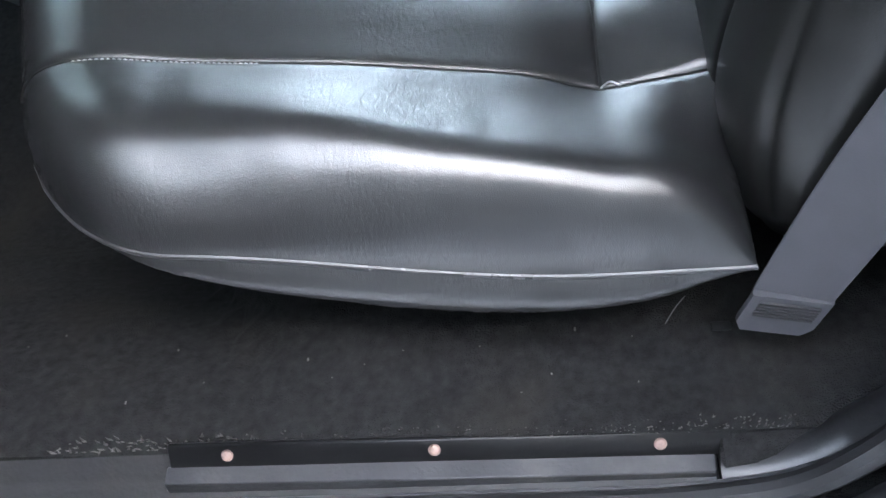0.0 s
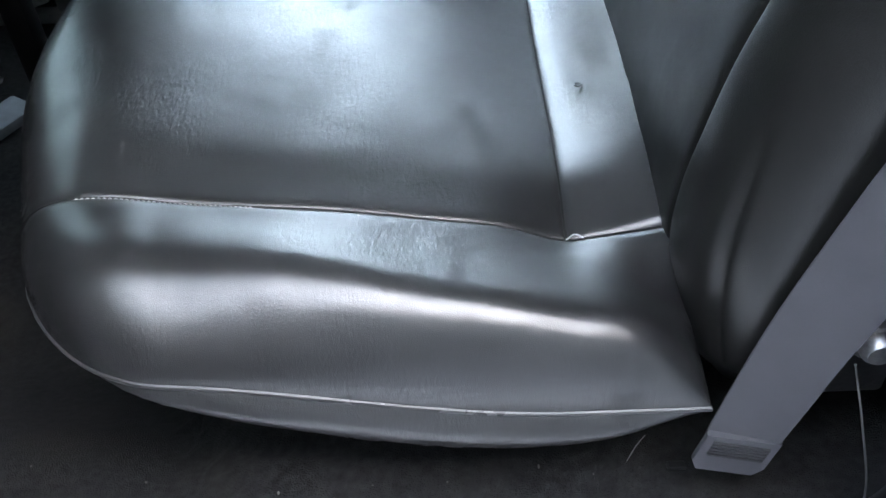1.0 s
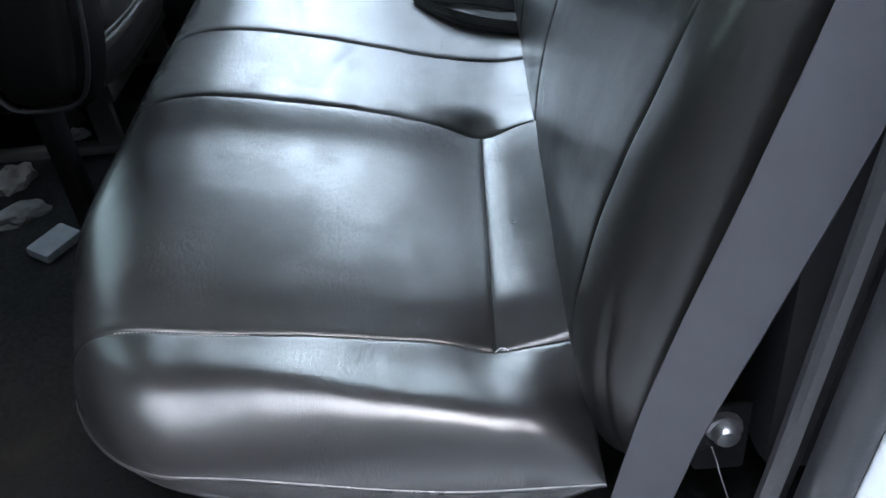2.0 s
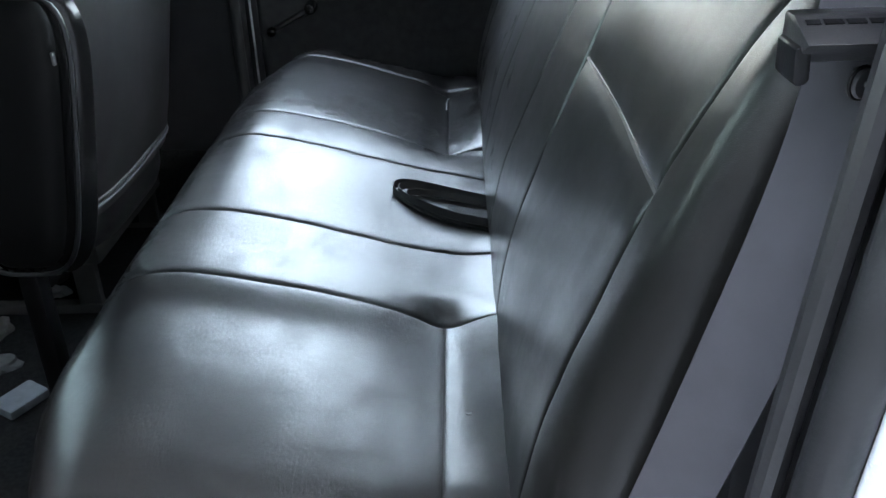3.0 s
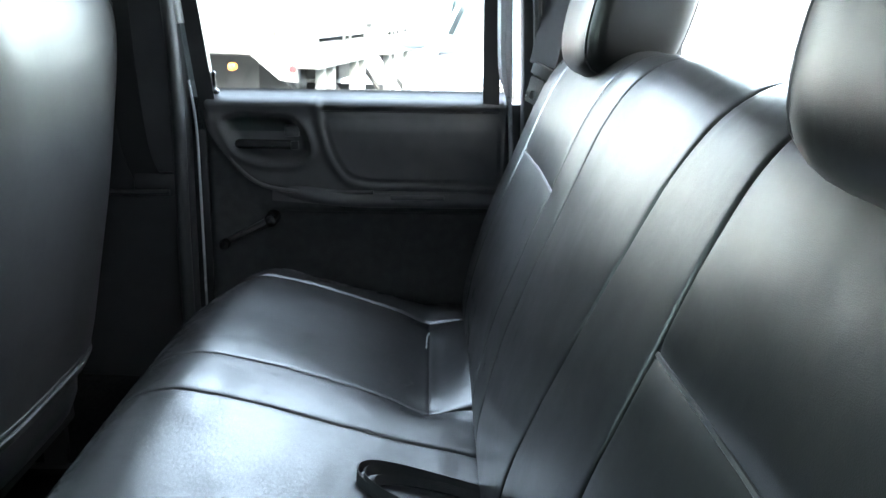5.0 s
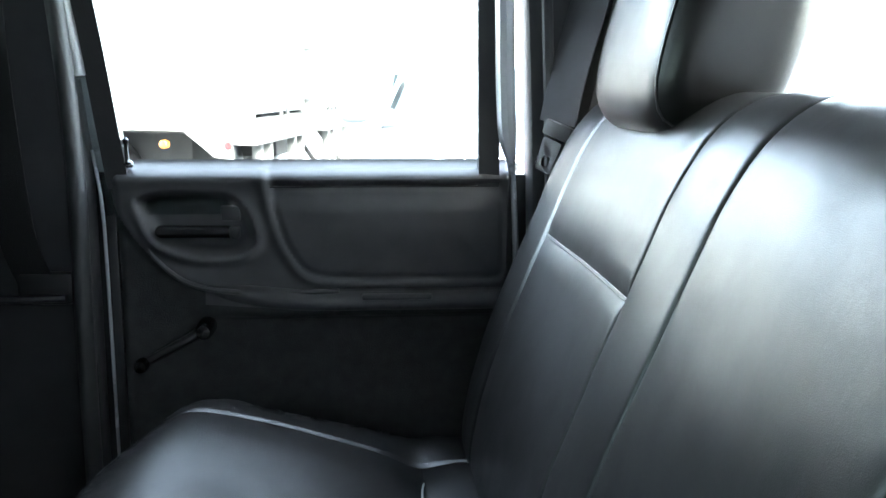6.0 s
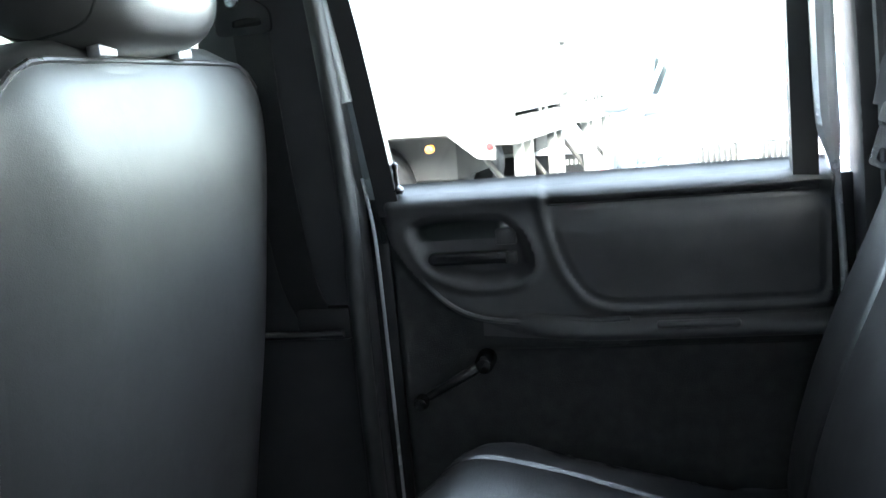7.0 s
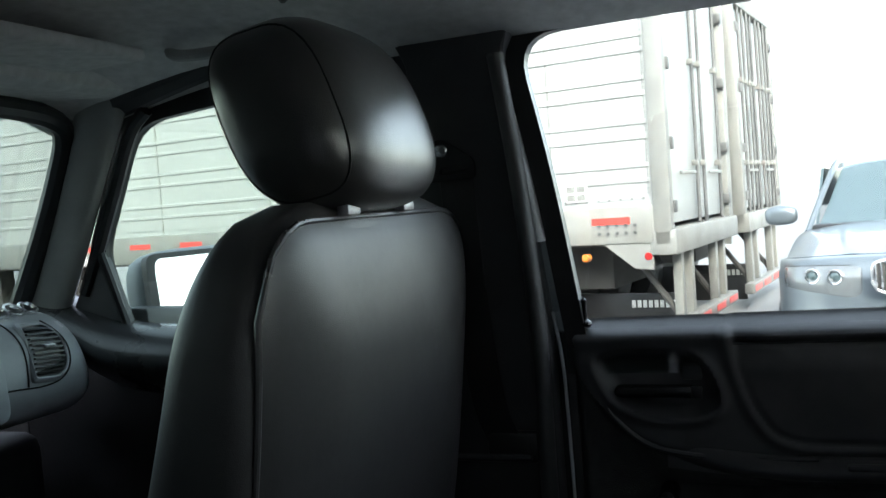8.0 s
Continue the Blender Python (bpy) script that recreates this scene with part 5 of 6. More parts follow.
# centre armrest, folded upright between the front seats
cr = thing("centre_armrest", "glossy black centre armrest folded upright between the seats", "armrest", at=(0, 0, 0))
GLOSS_VINYL = mat("gloss_black_vinyl", (0.006, 0.006, 0.006), 0.22, vary=0.2, scale=15, spec=0.45)
def arm_loop(w, h, y, n):
    """Rounded upright outline of the armrest, its foot set forward."""
    out = []
    for i in range(n):
        a = i * 2 * math.pi / n
        c, q = math.cos(a), math.sin(a)
        z = 0.520 + h * math.copysign(abs(q) ** 0.45, q)
        out.append((-0.008 + 0.17 * (z - 0.53) + w * math.copysign(abs(c) ** 0.5, c), y, z))
    return out


slant = Matrix(((1, 0, 0.17, -0.006 - 0.17 * 0.53), (0, 1, 0, 0), (0, 0, 1, 0), (0, 0, 0, 1)))
part("armrest_pad", pillow(-0.008, 0.545, 0.520, 0.047, 0.034, 0.148, 4.6, 44, 32), mat("dull_black_vinyl", (0.005, 0.005, 0.005), 0.6, vary=0.2, scale=15, spec=0.2), cr).data.transform(slant)
part("armrest_rim", tube(arm_loop(0.045, 0.140, 0.542, 56), 0.015, 12, True, None, 1.6), GLOSS_VINYL, cr, "glossy rounded rim of the armrest")
part("armrest_seam", tube(arm_loop(0.0575, 0.150, 0.518, 40), 0.003, 6, True), RUBBER, cr)
part("armrest_hinge", box(-0.070, -0.045, 0.545, 0.575, 0.060, 0.42, 0.006), GUIDE, cr)
part("hinge_clip", box(0.046, 0.049, 0.510, 0.516, 0.605, 0.618, 0.001), BOLT, cr)

# litter on the floor by the front seats
def litter(name, label, x, y, s, rz, seed, material=PAPER):
    bm = bmesh.new()
    bmesh.ops.create_icosphere(bm, subdivisions=3, radius=1.0)
    for v in bm.verts:
        k = 1 + 0.45 * noise.noise(v.co * 1.7 + Vector((seed, 0, 0))) + 0.2 * noise.noise(v.co * 4.3 + Vector((0, seed, 0)))
        v.co = Vector((v.co.x * k * s[0], v.co.y * k * s[1], max(-0.3, v.co.z * k) * s[2]))
    bm.transform(pose(x, y, floor_z(x, y) + 0.3 * s[2], 0, 0, rz))
    return tagged(link(name, bm, material, sharp=25), label, "litter", "litter on the floor")


litter("crumpled_paper", "crumpled pale paper scrap on the carpet", -0.292, 0.780, (0.046, 0.024, 0.016), 35, 1.0, mat("grey_paper", (0.12, 0.12, 0.12), 0.8, vary=0.3, scale=40))
litter("crumpled_paper", "crumpled grey wrapper on the carpet", -0.335, 0.886, (0.034, 0.028, 0.020), 70, 4.0, mat("grey_wrapper", (0.09, 0.087, 0.084), 0.6, vary=0.3, scale=50))
litter("crumpled_paper", "small white paper ball by the seat rail", -0.278, 1.022, (0.020, 0.014, 0.012), 20, 7.0)
# shade below the seat is put into this scrap's darker colour
litter("crumpled_paper", "torn pale paper under the front seat", -0.325, 1.115, (0.032, 0.018, 0.018), 120, 9.0, mat("shaded_paper", (0.18, 0.18, 0.185), 0.8, vary=0.3, scale=40))
litter("crumpled_paper", "dark crumpled scrap beside the seat rail", -0.30, 1.075, (0.022, 0.016, 0.014), 60, 12.0, mat("dark_scrap", (0.06, 0.06, 0.062), 0.7, vary=0.3, scale=40))
cup = link("paper_card", box(-0.034, 0.034, -0.022, 0.022, 0.0, 0.016, 0.005, 2, None, pose(-0.200, 0.695, 0.064, 6, 0, 62)), mat("pale_card", (0.17, 0.185, 0.20), 0.7, vary=0.15, scale=60))
tagged(cup, "pale blue-grey card box lying on the carpet", "litter", "litter on the floor")

# ceiling fittings
gh = thing("grab_handle", "grey grab handle on the headliner", "handle", at=(0, 0, 0))
part("handle_bar", tube(sample([(-0.42, 1.285, 1.090), (-0.41, 1.272, 1.066), (-0.34, 1.268, 1.060), (-0.27, 1.272, 1.066), (-0.26, 1.285, 1.092)], 20), 0.008, 10), TRIM_GREY, gh)
vis = thing("sun_visor", "grey cloth sun visor folded against the headliner", "sun visor", at=(0, 0, 0))
part("visor_panel", box(-0.56, -0.41, 0.80, 1.22, 1.052, 1.068, 0.007, 3), HEADLINER, vis)
part("visor_pivot", tube([(-0.54, 1.22, 1.060), (-0.54, 1.25, 1.064), (-0.54, 1.265, 1.085)], 0.006, 8), TRIM_GREY, vis)
hook = thing("coat_hook", "small black hook on the headliner", "hook", at=(0, 0, 0))
part("hook_base", box(-0.20, -0.165, 1.16, 1.20, 1.092, 1.112, 0.006), PLASTIC, hook)
part("hook_arm", tube(sample([(-0.18, 1.18, 1.098), (-0.18, 1.165, 1.080), (-0.17, 1.150, 1.086)], 8), 0.005, 8), PLASTIC, hook)

# ---- outside ----
GZ = -0.66
# unseen wall, added to hold low skylight off the near side
yard = link("wall_sky_block", box(-9, 9, -2.95, -2.75, GZ, 5.0, 0.02), mat("sky_blocking_wall", (0.09, 0.09, 0.089), 0.9, vary=0.2, scale=3, bump=0.4, bscale=60, stain=(0.06, 0.06, 0.058), stain_scale=1.2, stain_amt=0.6))
tagged(yard, "plain dark wall out of view, added to block low skylight", "wall", kind="structure")
ground = link("ground", grid(lambda u, v: (-400 + 800 * u, -400 + 800 * v, GZ), 9, 9), ASPHALT)
tagged(ground, "pale worn asphalt of a truck yard", "ground", kind="structure")

# door mirror outside the far front door
dm = thing("door_mirror", "grey door mirror on the far front door", "mirror", at=(0, 0, 0))
MM = pose(-0.652, 1.578, 0.735, 0, -6, -20)
part("mirror_housing", pillow(0.002, 0, 0, 0.036, 0.112, 0.074, 4.0, 36, 18, MM), mat("grey_mirror_shell", (0.30, 0.33, 0.35), 0.5, vary=0.1, scale=40), dm)
part("mirror_bezel", ring(rounded([(-0.105, -0.066), (0.105, -0.066), (0.105, 0.066), (-0.105, 0.066)], 0.02, 4), rounded([(-0.090, -0.056), (0.098, -0.056), (0.098, 0.058), (-0.090, 0.058)], 0.018, 4), "x", 0.030, 0.046), PLASTIC, dm).data.transform(MM)
part("mirror_base", prism([(1.40, 0.655), (1.53, 0.655), (1.60, 0.680), (1.52, 0.715), (1.40, 0.730)], "x", -0.70, -0.60, 0.012), mat("dark_mirror_base", (0.06, 0.065, 0.07), 0.5), dm)
part("mirror_glass", prism(rounded([(-0.092, -0.058), (0.100, -0.058), (0.100, 0.060), (-0.092, 0.060)], 0.018, 4), "x", 0.036, 0.041), MIRROR, dm).data.transform(MM)


def trailer(name, label, loc, heading, pitch, length=9.6, striped=False):
    """Box trailer, drawn in units of 1.4 m: local x to its rear end, y away across it; its tyres stand at z 0.44."""
    t = thing(name, label, "trailer", "parked box trailers")
    t.matrix_world = pose(*loc) @ pose(0, 0, 0, 0, pitch, heading) @ Matrix.Scale(1.4, 4) @ Matrix.Translation((0, 0, -0.44))
    Z0, Z1, W = 1.18, 3.12, 1.80
    part("side_wall", box(-length, -0.075, 0.0, 0.06, Z0 + 0.24, Z1), TRAILER, t)
    part("far_wall", box(-length, -0.10, W - 0.06, W, Z0, Z1), TRAILER, t)
    part("roof", box(-length, 0.0, 0.0, W, Z1, Z1 + 0.06, 0.01), TRAILER, t)
    part("nose", box(-length - 0.06, -length, 0, W, Z0, Z1, 0.01), TRAILER, t)
    part("bottom_rail", box(-length, -0.08, -0.02, 0.06, Z0, Z0 + 0.24, 0.008), TRAILER_RAIL, t)
    part("chassis", box(-length, -0.05, 0.06, W - 0.06, Z0 - 0.02, Z0 + 0.05), STEEL_DARK, t)
    rib = box(-length, -0.09, -0.010, 0.0, -0.014, 0.014, 0.004, 1)
    first = None
    for i in range(7):
        for dz in (0.0, 0.095):
            z = Z0 + 0.40 + i * 0.272 + dz
            if z > Z1 - 0.05:
                continue
            if first is None:
                first = part("side_rib", rib, TRAILER, t)
                first.location.z = z
            else:
                o = new("side_rib", first.data)
                o.parent, o.location = t, (0, 0, z)
    for i in range(11):
        x = -0.75 - i * 1.22
        part("panel_joint", box(x - 0.005, x + 0.005, -0.006, 0.0, Z0 + 0.25, Z1), TRAILER_RAIL, t)
    # rivets along the rail and the rear post
    bm = bmesh.new()
    for i in range(70):
        box(-0.006, 0.006, -0.012, 0.0, -0.006, 0.006, 0, 1, bm, Matrix.Translation((-0.14 - i * 0.075, 0.0, Z0 + 0.285)))
    for i in range(54):
        box(-0.0035, 0.0035, -0.014, 0.0, -0.0045, 0.0045, 0, 1, bm, Matrix.Translation((-0.105, 0.0, Z0 + 0.32 + i * 0.030)))
    for i in range(10):
        for dz in (0.07, 0.12):
            box(-0.010, 0.010, -0.030, -0.02, -0.010, 0.010, 0, 1, bm, Matrix.Translation((-0.2 - (i % 5) * 0.06 - (i // 5) * 0.5, 0, Z0 + dz)))
    r = part("rivets", bm, STEEL_GREY, t)
    r["kind"] = "stuff"
    for i in range(10):
        x = -0.36 - i * 0.62
        part("red_tape", box(x - 0.128, x + 0.128, -0.024, -0.0205, Z0 + 0.128, Z0 + 0.172), TAPE_RED, t)
    # rear frame and doors
    part("corner_post", box(-0.085, 0.03, -0.02, 0.070, Z0 - 0.02, Z1 + 0.02, 0.012), TRAILER_RAIL, t)
    part("corner_post", box(-0.11, 0.03, W - 0.12, W + 0.02, Z0 - 0.02, Z1 + 0.02, 0.012), TRAILER_RAIL, t)
    part("rear_header", box(-0.11, 0.03, 0.12, W - 0.12, Z1 - 0.12, Z1 + 0.02, 0.01), TRAILER_RAIL, t)
    part("rear_sill", box(-0.11, 0.06, -0.02, W + 0.02, Z0 - 0.08, Z0 + 0.08, 0.012), TRAILER_RAIL, t)
    for k in range(2):
        y0 = 0.082 + k * 0.800
        dr = part("rear_door", box(-0.07, -0.015, y0, y0 + 0.785, Z0 + 0.11, Z1 - 0.13, 0.008), TRAILER, t, "white trailer door")
        part("door_seal", box(-0.07, -0.008, y0 - 0.011, y0 - 0.001, Z0 + 0.10, Z1 - 0.12), RUBBER, dr)
        for y in ((y0 + 0.70,), (y0 + 0.10, y0 + 0.60))[k] if not striped else (y0 + 0.20, y0 + 0.38, y0 + 0.58, y0 + 0.74):
            rod = part("lock_rod", tube([(0.015, y, Z0 - 0.02), (0.015, y, Z1 - 0.08)], 0.013, 8), STEEL_GREY, dr)
            for z in (Z0 + 0.50, Z0 + 1.20):
                part("rod_guide", box(-0.014, 0.032, y - 0.026, y + 0.026, z - 0.02, z + 0.02, 0.004), TRAILER_RAIL, rod)
        for z in (Z0 + 0.22, Z0 + 0.62, Z0 + 1.12, Z0 + 1.62):
            hy = 0.060 if k == 0 else W - 0.16
            part("hinge", box(-0.02, 0.045, hy, hy + 0.05, z - 0.04, z + 0.04, 0.008), STEEL_GREY, dr)
        if striped:
            part("door_stripe", box(-0.0145, -0.0105, y0 + 0.04, y0 + 0.13, Z0 + (1.2 if k == 0 else 0.25), Z1 - 0.3), TAPE_RED, dr)
        part("lock_handle", box(0.02, 0.035, y0 + 0.20, y0 + 0.60, Z0 + 0.42, Z0 + 0.445, 0.006), TRAILER_RAIL, dr)
    # under-run guard
    for y in (0.28, 0.54, 1.26, 1.52):
        part("guard_post", box(-0.05, 0.01, y - 0.035, y + 0.035, 0.62, Z0 - 0.09, 0.006), TRAILER_RAIL, t)
    for y in (0.28, 1.26):
        part("guard_brace", tube([(-0.02, y + 0.02, 0.66), (-0.35, y + 0.02, Z0 - 0.06)], 0.022, 8), STEEL_DARK, t)
    part("guard_bar", box(-0.03, 0.05, 0.05, W - 0.05, 0.58, 0.665, 0.010), TRAILER_RAIL, t)
    if not striped:
        sign = part("notice_plate", box(-0.66, -0.51, -0.014, -0.0105, Z0 + 0.285, Z0 + 0.41), MARK_PALE, t, "small pale notice plate")
        bm = bmesh.new()
        for i in range(4):
            box(-0.65 + (i % 2) * 0.07, -0.65 + (i % 2) * 0.07 + 0.055, -0.016, -0.0142, Z0 + 0.295 + (i // 2) * 0.055, Z0 + 0.295 + (i // 2) * 0.055 + 0.04, 0, 1, bm)
        part("notice_bars", bm, TRAILER_RAIL, sign)
    for y in (0.24, 0.66, 1.14, 1.56):
        part("guard_tape", box(0.0505, 0.0535, y - 0.14, y + 0.14, 0.600, 0.645), TAPE_RED, t)
    # lamps under the side rail
    part("side_lamp", lathe([(0.001, 0.020), (0.020, 0.017), (0.028, 0.008), (0.030, -0.03)], 16, pose(-0.55, 0.0, Z0 - 0.085, 90, 0, 0)), LAMP_AMBER, t, "amber side lamp")
    part("side_lamp", lathe([(0.001, 0.020), (0.020, 0.017), (0.028, 0.008), (0.030, -0.03)], 16, pose(-0.13, 0.0, Z0 - 0.085, 90, 0, 0)), LAMP_RED, t, "red side lamp")
    part("skirt_plate", prism([(-0.42, Z0), (-0.10, Z0), (-0.10, Z0 - 0.17), (-0.22, Z0 - 0.16)], "y", -0.01, 0.02), TRAILER_RAIL, t)
    for x in (-1.15, -2.05):
        for y in (0.08, 1.42):
            wh = part("wheel", lathe([(0.09, 0.30), (0.16, 0.26), (0.20, 0.30), (0.33, 0.30), (0.36, 0.25), (0.36, 0.05), (0.33, 0.0), (0.20, 0.0), (0.16, 0.06), (0.09, 0.04)], 32,
                             Matrix.Translation((x, y + 0.3, 0.80)) @ pose(0, 0, 0, 90, 0, 0)), RUBBER, t, "dark trailer tyre")
            part("hub", lathe([(0.02, 0.10), (0.08, 0.09), (0.10, 0.04), (0.16, 0.02), (0.17, -0.02)], 20, Matrix.Translation((x, y + 0.02, 0.80)) @ pose(0, 0, 0, 90, 0, 0)), TRAILER_RAIL, wh)
    part("axle_frame", box(-3.0, -0.5, 0.4, W - 0.4, 0.84, Z0 - 0.02, 0.02), STEEL_DARK, t)
    flap = part("mud_flap", box(-0.90, -0.10, 0.50, 0.525, 0.48, 0.80, 0.004), RUBBER, t, "black mud flap with pale marks")
    bm = bmesh.new()
    for i in range(8):
        box(0, 0.026, 0, 0.006, 0, 0.05, 0, 1, bm, Matrix.Translation((-0.42 + i * 0.040, 0.493, 0.70)))
    part("flap_marks", bm, MARK_PALE, flap)
    for y in (0.4, 1.4):
        part("landing_leg", box(-length + 2.2, -length + 2.36, y - 0.08, y + 0.08, 0.44, Z0), STEEL_DARK, t)
    return t


TH = 8.5
trailer("box_trailer", "white ribbed box trailer with red tape and underrun guard", (-0.69, 8.28, GZ), -TH, 0.8)
trailer("box_trailer", "white box trailer with upright lock rods behind", (-0.18, 11.15, GZ), -TH, 0.0, 9.6, True)


def parked_car():
    """A tall estate car, nose towards the cab; local -y is ahead, z from the ground."""
    t = thing("parked_car", "silver-blue sport utility car parked nose-on", "car")
    hw = 0.93
    FRONT = [(0.0, 0.13, 1.005), (0.12, 0.07, 0.985), (0.25, 0.03, 0.93), (0.42, 0.00, 0.84), (0.55, -0.015, 0.70), (0.68, -0.03, 0.58), (0.85, -0.01, 0.42), (1.0, 0.06, 0.28)]

    def nose(u, v):
        """Front fascia: u -1 to 1 across, v 0 at the bonnet edge to 1 at the bumper's foot."""
        y = lerp_table([(p[0], p[1]) for p in FRONT], v)
        z = lerp_table([(p[0], p[2]) for p in FRONT], v)
        return Vector((hw * u * (1 - 0.05 * u ** 4), y + 0.13 * u * u + 0.26 * u ** 8, z - 0.035 * u ** 4 * (1 - v)))

    def hood(u, v):
        a = nose(u, 0.0)
        y1, z1 = 1.22 + 0.10 * u * u, 1.155 - 0.03 * u * u - 0.075 * u ** 8
        k = 1 - (1 - v) ** 1.7
        z = a.z + (z1 - a.z) * k + 0.016 * math.exp(-((abs(u) - 0.46 - 0.12 * v) / 0.045) ** 2) * math.sin(math.pi * min(1.0, v + 0.1))
        return Vector((a.x + (hw * u * 0.985 - a.x) * v, a.y + (y1 - a.y) * v, z))

    part("body", solid(grid(lambda u, v: nose(u * 2 - 1, v), 56, 30), 0.012), CAR_PAINT, t)
    part("bonnet", solid(grid(lambda u, v: hood((u * 2 - 1) * 0.93, 0.012 + 0.988 * v), 72, 34), 0.012), CAR_PAINT, t)
    for sgn in (-1, 1):
        def flank(u, v):
            y = nose(sgn, 0).y + (4.55 - nose(sgn, 0).y) * u
            top = hood(sgn * 0.93, min(1.0, u * 4.0)).z if u < 0.25 else hood(sgn * 0.93, 1.0).z + 0.03 * (u - 0.25)
            edge = abs(hood(sgn * 0.93, min(1.0, u * 4.0)).x)
            x = edge + (0.945 - edge) * smoothstep(0.0, 0.22, v) - 0.05 * smoothstep(0.6, 1.0, v) - 0.05 * (1 - smoothstep(0.0, 0.06, u))
            return Vector((sgn * x, y, top + (0.28 - top) * v))
        part("side_panel", solid(grid(flank, 60, 24), 0.012), CAR_PAINT, t)
    def cabin(u, v):
        # windscreen foot to roof to tailgate, across the car
        P = [(1.20, 1.13, 0.80), (1.55, 1.32, 0.74), (1.98, 1.58, 0.66), (2.25, 1.645, 0.64), (3.2, 1.66, 0.64), (4.1, 1.60, 0.62), (4.45, 1.20, 0.74)]
        s = v * (len(P) - 1)
        k = min(len(P) - 2, int(s))
        f = s - k
        y, z, w = [P[k][i] * (1 - f) + P[k + 1][i] * f for i in range(3)]
        x = (u - 0.5) * 2
        return (x * w, y + 0.06 * x * x * (1 - v), z - 0.05 * x ** 4)
    part("roof", grid(lambda u, v: cabin(u, 0.36 + 0.64 * v), 24, 30), CAR_PAINT, t)
    part("windscreen", grid(lambda u, v: cabin(0.04 + 0.92 * u, 0.37 * v), 24, 16), CAR_GLASS, t, "tinted windscreen")
    part("scuttle", box(-0.76, 0.76, 1.16, 1.26, 1.09, 1.15, 0.02), RUBBER, t)
    for sgn in (-1, 1):
        part("screen_pillar", tube([(sgn * 0.80, 1.24, 1.09), (sgn * 0.735, 1.60, 1.33), (sgn * 0.655, 2.0, 1.585), (sgn * 0.64, 2.4, 1.64)], 0.024, 8), CAR_PAINT, t)
        part("side_glass", prism([(1.5, 1.12), (4.2, 1.12), (4.0, 1.54), (2.1, 1.56)], "x", sgn * 0.76 - 0.01, sgn * 0.76 + 0.01), CAR_GLASS, t)
        def lamp(u, v, off=-0.012):
            w = 0.40 + 0.53 * u
            q = nose(sgn * w, 0.24 + 0.24 * v + 0.05 * (1 - u) * (v - 0.5) - 0.05 * u)
            return q + Vector((0, off + 0.010 * (2 * abs(v - 0.5)) ** 4 + 0.008 * (2 * abs(u - 0.5)) ** 6, 0))
        head = part("headlight", solid(grid(lamp, 24, 12), 0.006), LENS_CLEAR, t, "clear glass headlight")
        rim = [lamp(i / 12, 0.0, -0.006) for i in range(13)] + [lamp(1.0, i / 6, -0.006) for i in range(1, 7)] + [lamp(1 - i / 12, 1.0, -0.006) for i in range(1, 13)] + [lamp(0.0, 1 - i / 6, -0.006) for i in range(1, 6)]
        part("lamp_seal", tube(rim, 0.006, 6, True), RUBBER, head)
        for w in (0.30, 0.58):
            c = lamp(w, 0.5, -0.022)
            part("lamp_ring", lathe([(0.034, -0.010), (0.038, 0.004), (0.045, 0.006), (0.049, 0.0), (0.049, -0.02)], 20, pose(c.x, c.y, c.z, 90, 0, 18 * sgn)), CHROME, head)
            part("lamp_bulb", lathe([(0.001, 0.004), (0.020, 0.002), (0.032, -0.008), (0.034, -0.012)], 18, pose(c.x, c.y, c.z, 90, 0, 18 * sgn)), CAR_GLASS, head)
        kid = part("grille", prism(rounded([(sgn * 0.035, 0.76), (sgn * 0.30, 0.80), (sgn * 0.31, 0.97), (sgn * 0.05, 1.00)], 0.06, 5), "y", -0.045, 0.10, 0.01), STEEL_DARK, t, "dark grille with bright bars")
        for i in range(8):
            x = sgn * (0.062 + i * 0.032)
            part("grille_bar", box(x - 0.006, x + 0.006, -0.060, -0.040, 0.80, 0.972, 0.003), CHROME, kid)
        part("grille_rim", tube([(p[0], -0.045, p[1]) for p in rounded([(sgn * 0.035, 0.76), (sgn * 0.30, 0.80), (sgn * 0.31, 0.97), (sgn * 0.05, 1.00)], 0.06, 5)], 0.012, 8, True), CHROME, kid)
        part("door_mirror", pillow(sgn * 1.02, 1.55, 1.22, 0.12, 0.06, 0.075, 3, 24, 12), CAR_PAINT, t)
        part("fog_intake", box(sgn * 0.62 - 0.16, sgn * 0.62 + 0.16, 0.005, 0.12, 0.44, 0.54, 0.02), RUBBER, t)
        for y in (0.92, 3.72):
            wh = part("wheel", lathe([(0.20, 0.24), (0.24, 0.25), (0.34, 0.24), (0.365, 0.20), (0.365, 0.05), (0.34, 0.0), (0.24, 0.0), (0.20, 0.02)], 32,
                             pose(sgn * 0.83 - 0.12, y, 0.365, 0, 90, 0)), RUBBER, t)
            part("rim", lathe([(0.02, 0.26), (0.08, 0.25), (0.21, 0.255), (0.22, 0.10), (0.22, -0.0)], 20, pose(sgn * 0.82 - 0.13, y, 0.365, 0, 90, 0)), CHROME, wh)
    return t


car = parked_car()
car.matrix_world = pose(1.06, 6.04, GZ, 0, 0, -8)


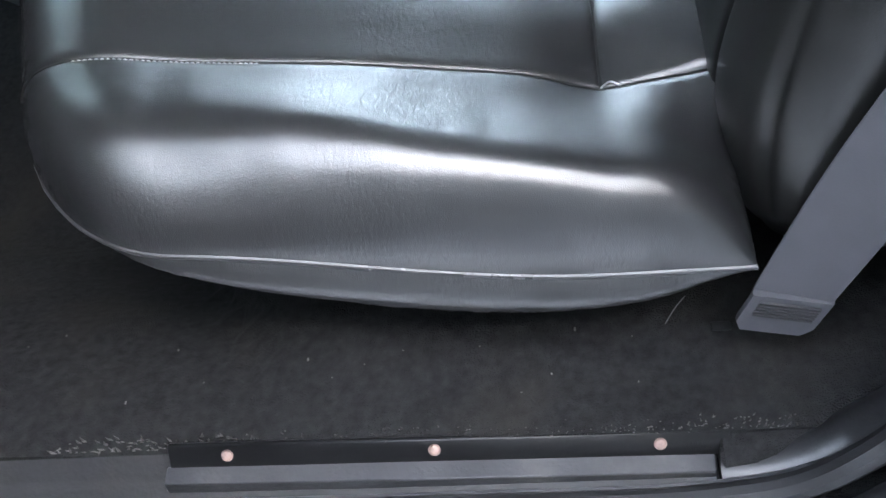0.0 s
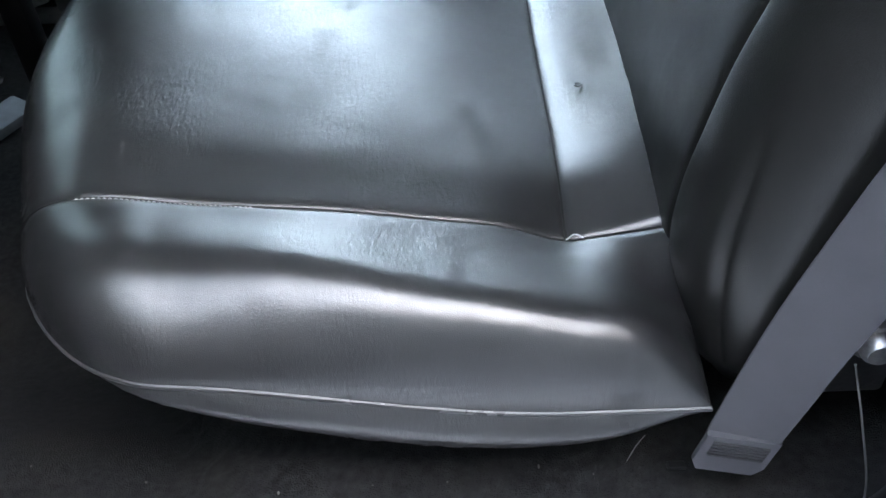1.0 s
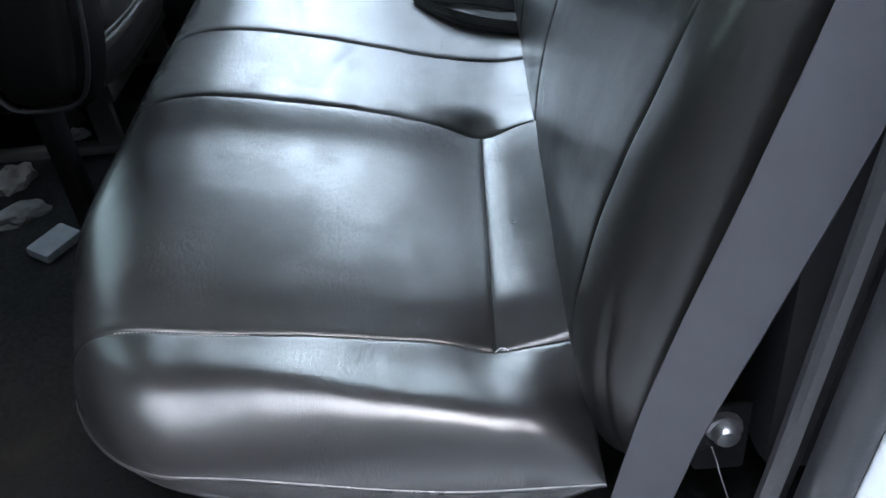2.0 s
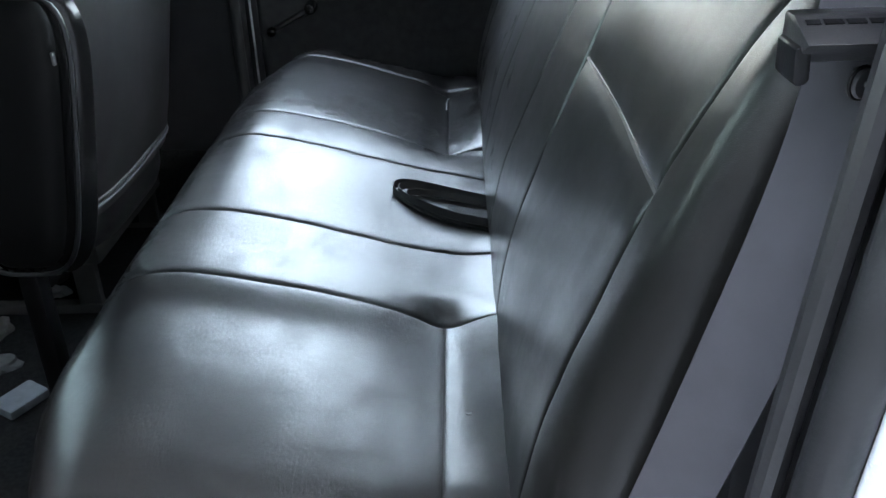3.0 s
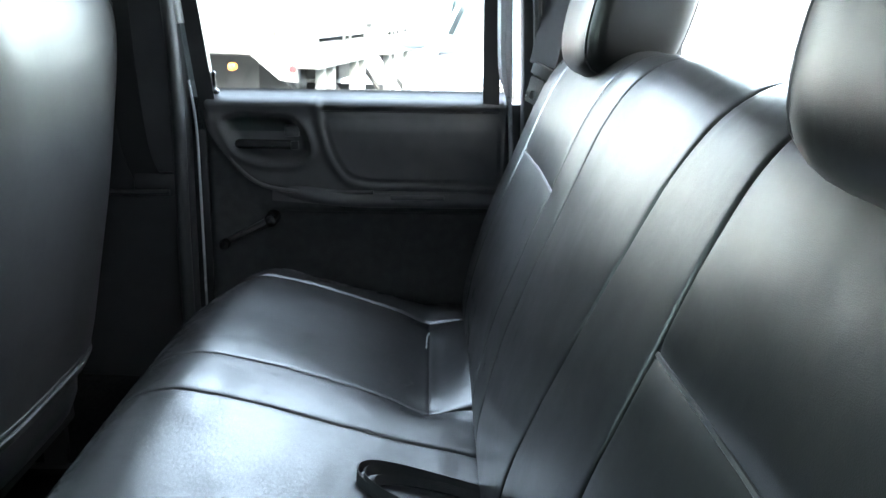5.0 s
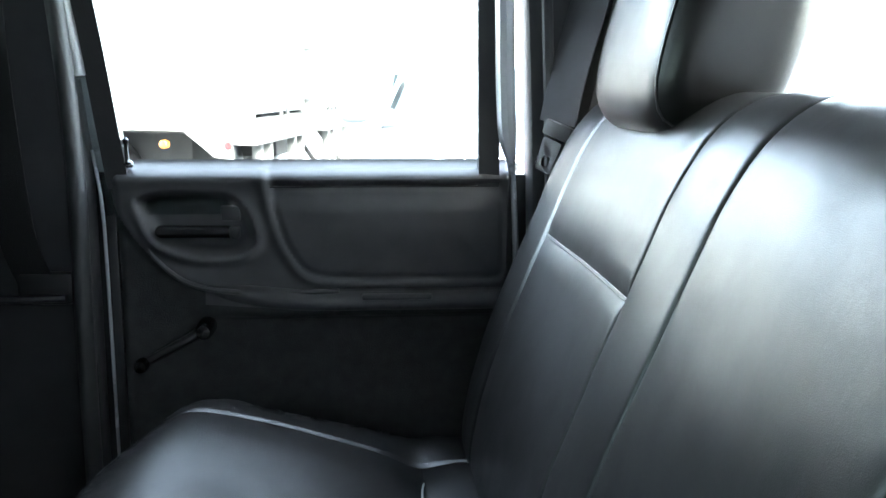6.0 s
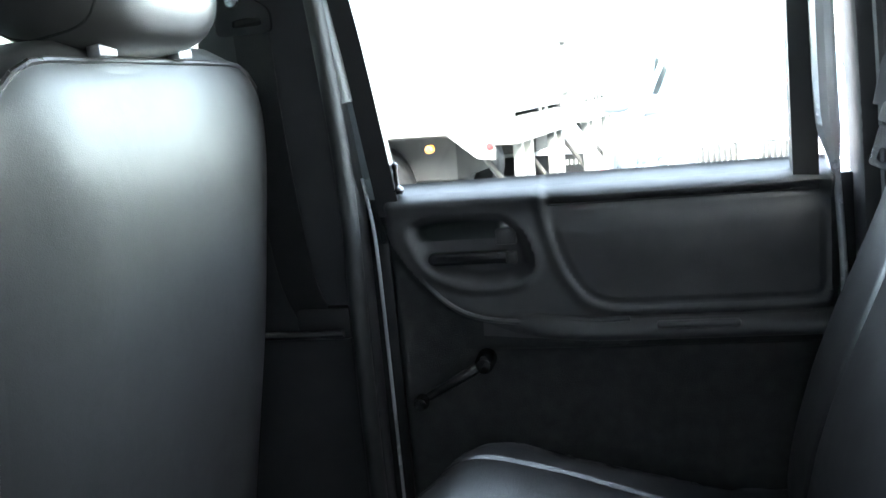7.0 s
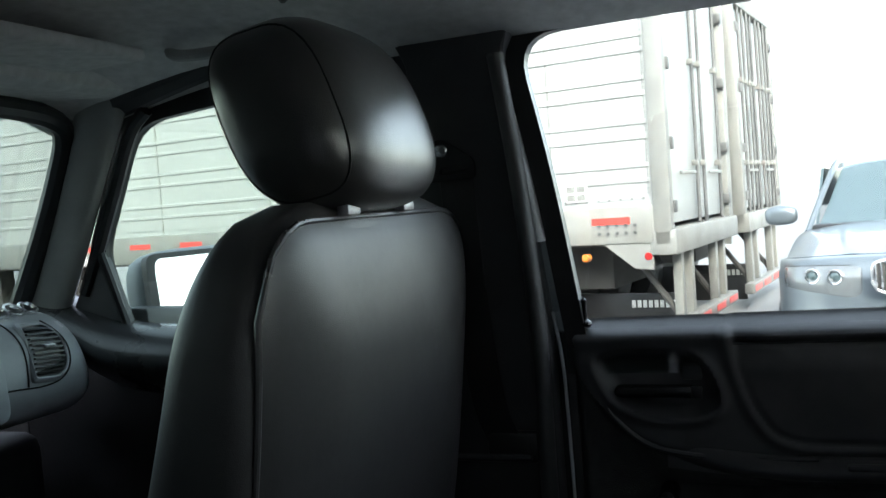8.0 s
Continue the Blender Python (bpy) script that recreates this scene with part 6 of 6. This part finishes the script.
def parked_van():
    """Long white van standing behind the truck, side on."""
    van = thing("parked_van", "white parked van with a row of side windows", "van", at=(4.6, 8.6, GZ))
    glass = mat("grey_van_glass", (0.16, 0.17, 0.165), 0.25, vary=0.1, scale=3)
    side = rounded([(4.03, -0.36), (4.00, 0.10), (4.02, 0.48), (4.16, 1.22), (4.34, 1.34), (5.40, 1.34), (5.60, 1.20), (5.72, 0.45), (5.72, -0.36)], (0.06, 0.1, 0.1, 0.08, 0.1, 0.1, 0.1, 0.1, 0.06), 4)
    part("body", prism(side, "y", 5.9, 11.4, 0.05, 3), BODY_WHITE, van)
    part("belt_moulding", box(3.985, 4.02, 6.0, 11.3, 0.14, 0.19, 0.008), PLASTIC, van)
    lean = pose(4.05, 0, 0.56, 0, 10.7, 0)
    for y0, y1 in ((6.02, 6.72), (7.22, 7.58), (7.70, 9.10), (9.62, 10.75)):
        w = part("side_window", prism(rounded([(y0, 0.0), (y1, 0.0), (y1 - 0.02, 0.42), (y0 + 0.02, 0.42)], 0.06, 4), "x", -0.022, 0.01), glass, van)
        w.data.transform(lean)
        f = part("frame", ring(rounded([(y0 - 0.03, -0.03), (y1 + 0.03, -0.03), (y1 + 0.01, 0.45), (y0 - 0.01, 0.45)], 0.07, 4), rounded([(y0, 0.0), (y1, 0.0), (y1 - 0.02, 0.42), (y0 + 0.02, 0.42)], 0.06, 4), "x", -0.032, 0.01), RUBBER if y1 < 7 else TRIM_GREY, w)
        f.data.transform(lean)
    for y in (7.0, 10.4):
        for x in (4.16, 5.56):
            wheel = part("wheel", lathe([(0.20, -0.11), (0.31, -0.11), (0.33, -0.06), (0.33, 0.06), (0.31, 0.11), (0.20, 0.11)], 28, pose(x, y, GZ + 0.33, 0, 90, 0)), RUBBER, van)
            part("rim", lathe([(0.02, -0.085), (0.17, -0.07), (0.205, -0.10), (0.205, 0.10), (0.17, 0.07), (0.02, 0.085)], 24, pose(x, y, GZ + 0.33, 0, 90, 0)), BOLT, wheel)
    for y in (6.9, 7.64, 9.36):
        part("door_gap", box(3.994, 4.02, y - 0.004, y + 0.004, -0.25, 0.48, 0.001, 1), SEAM, van)


parked_van()
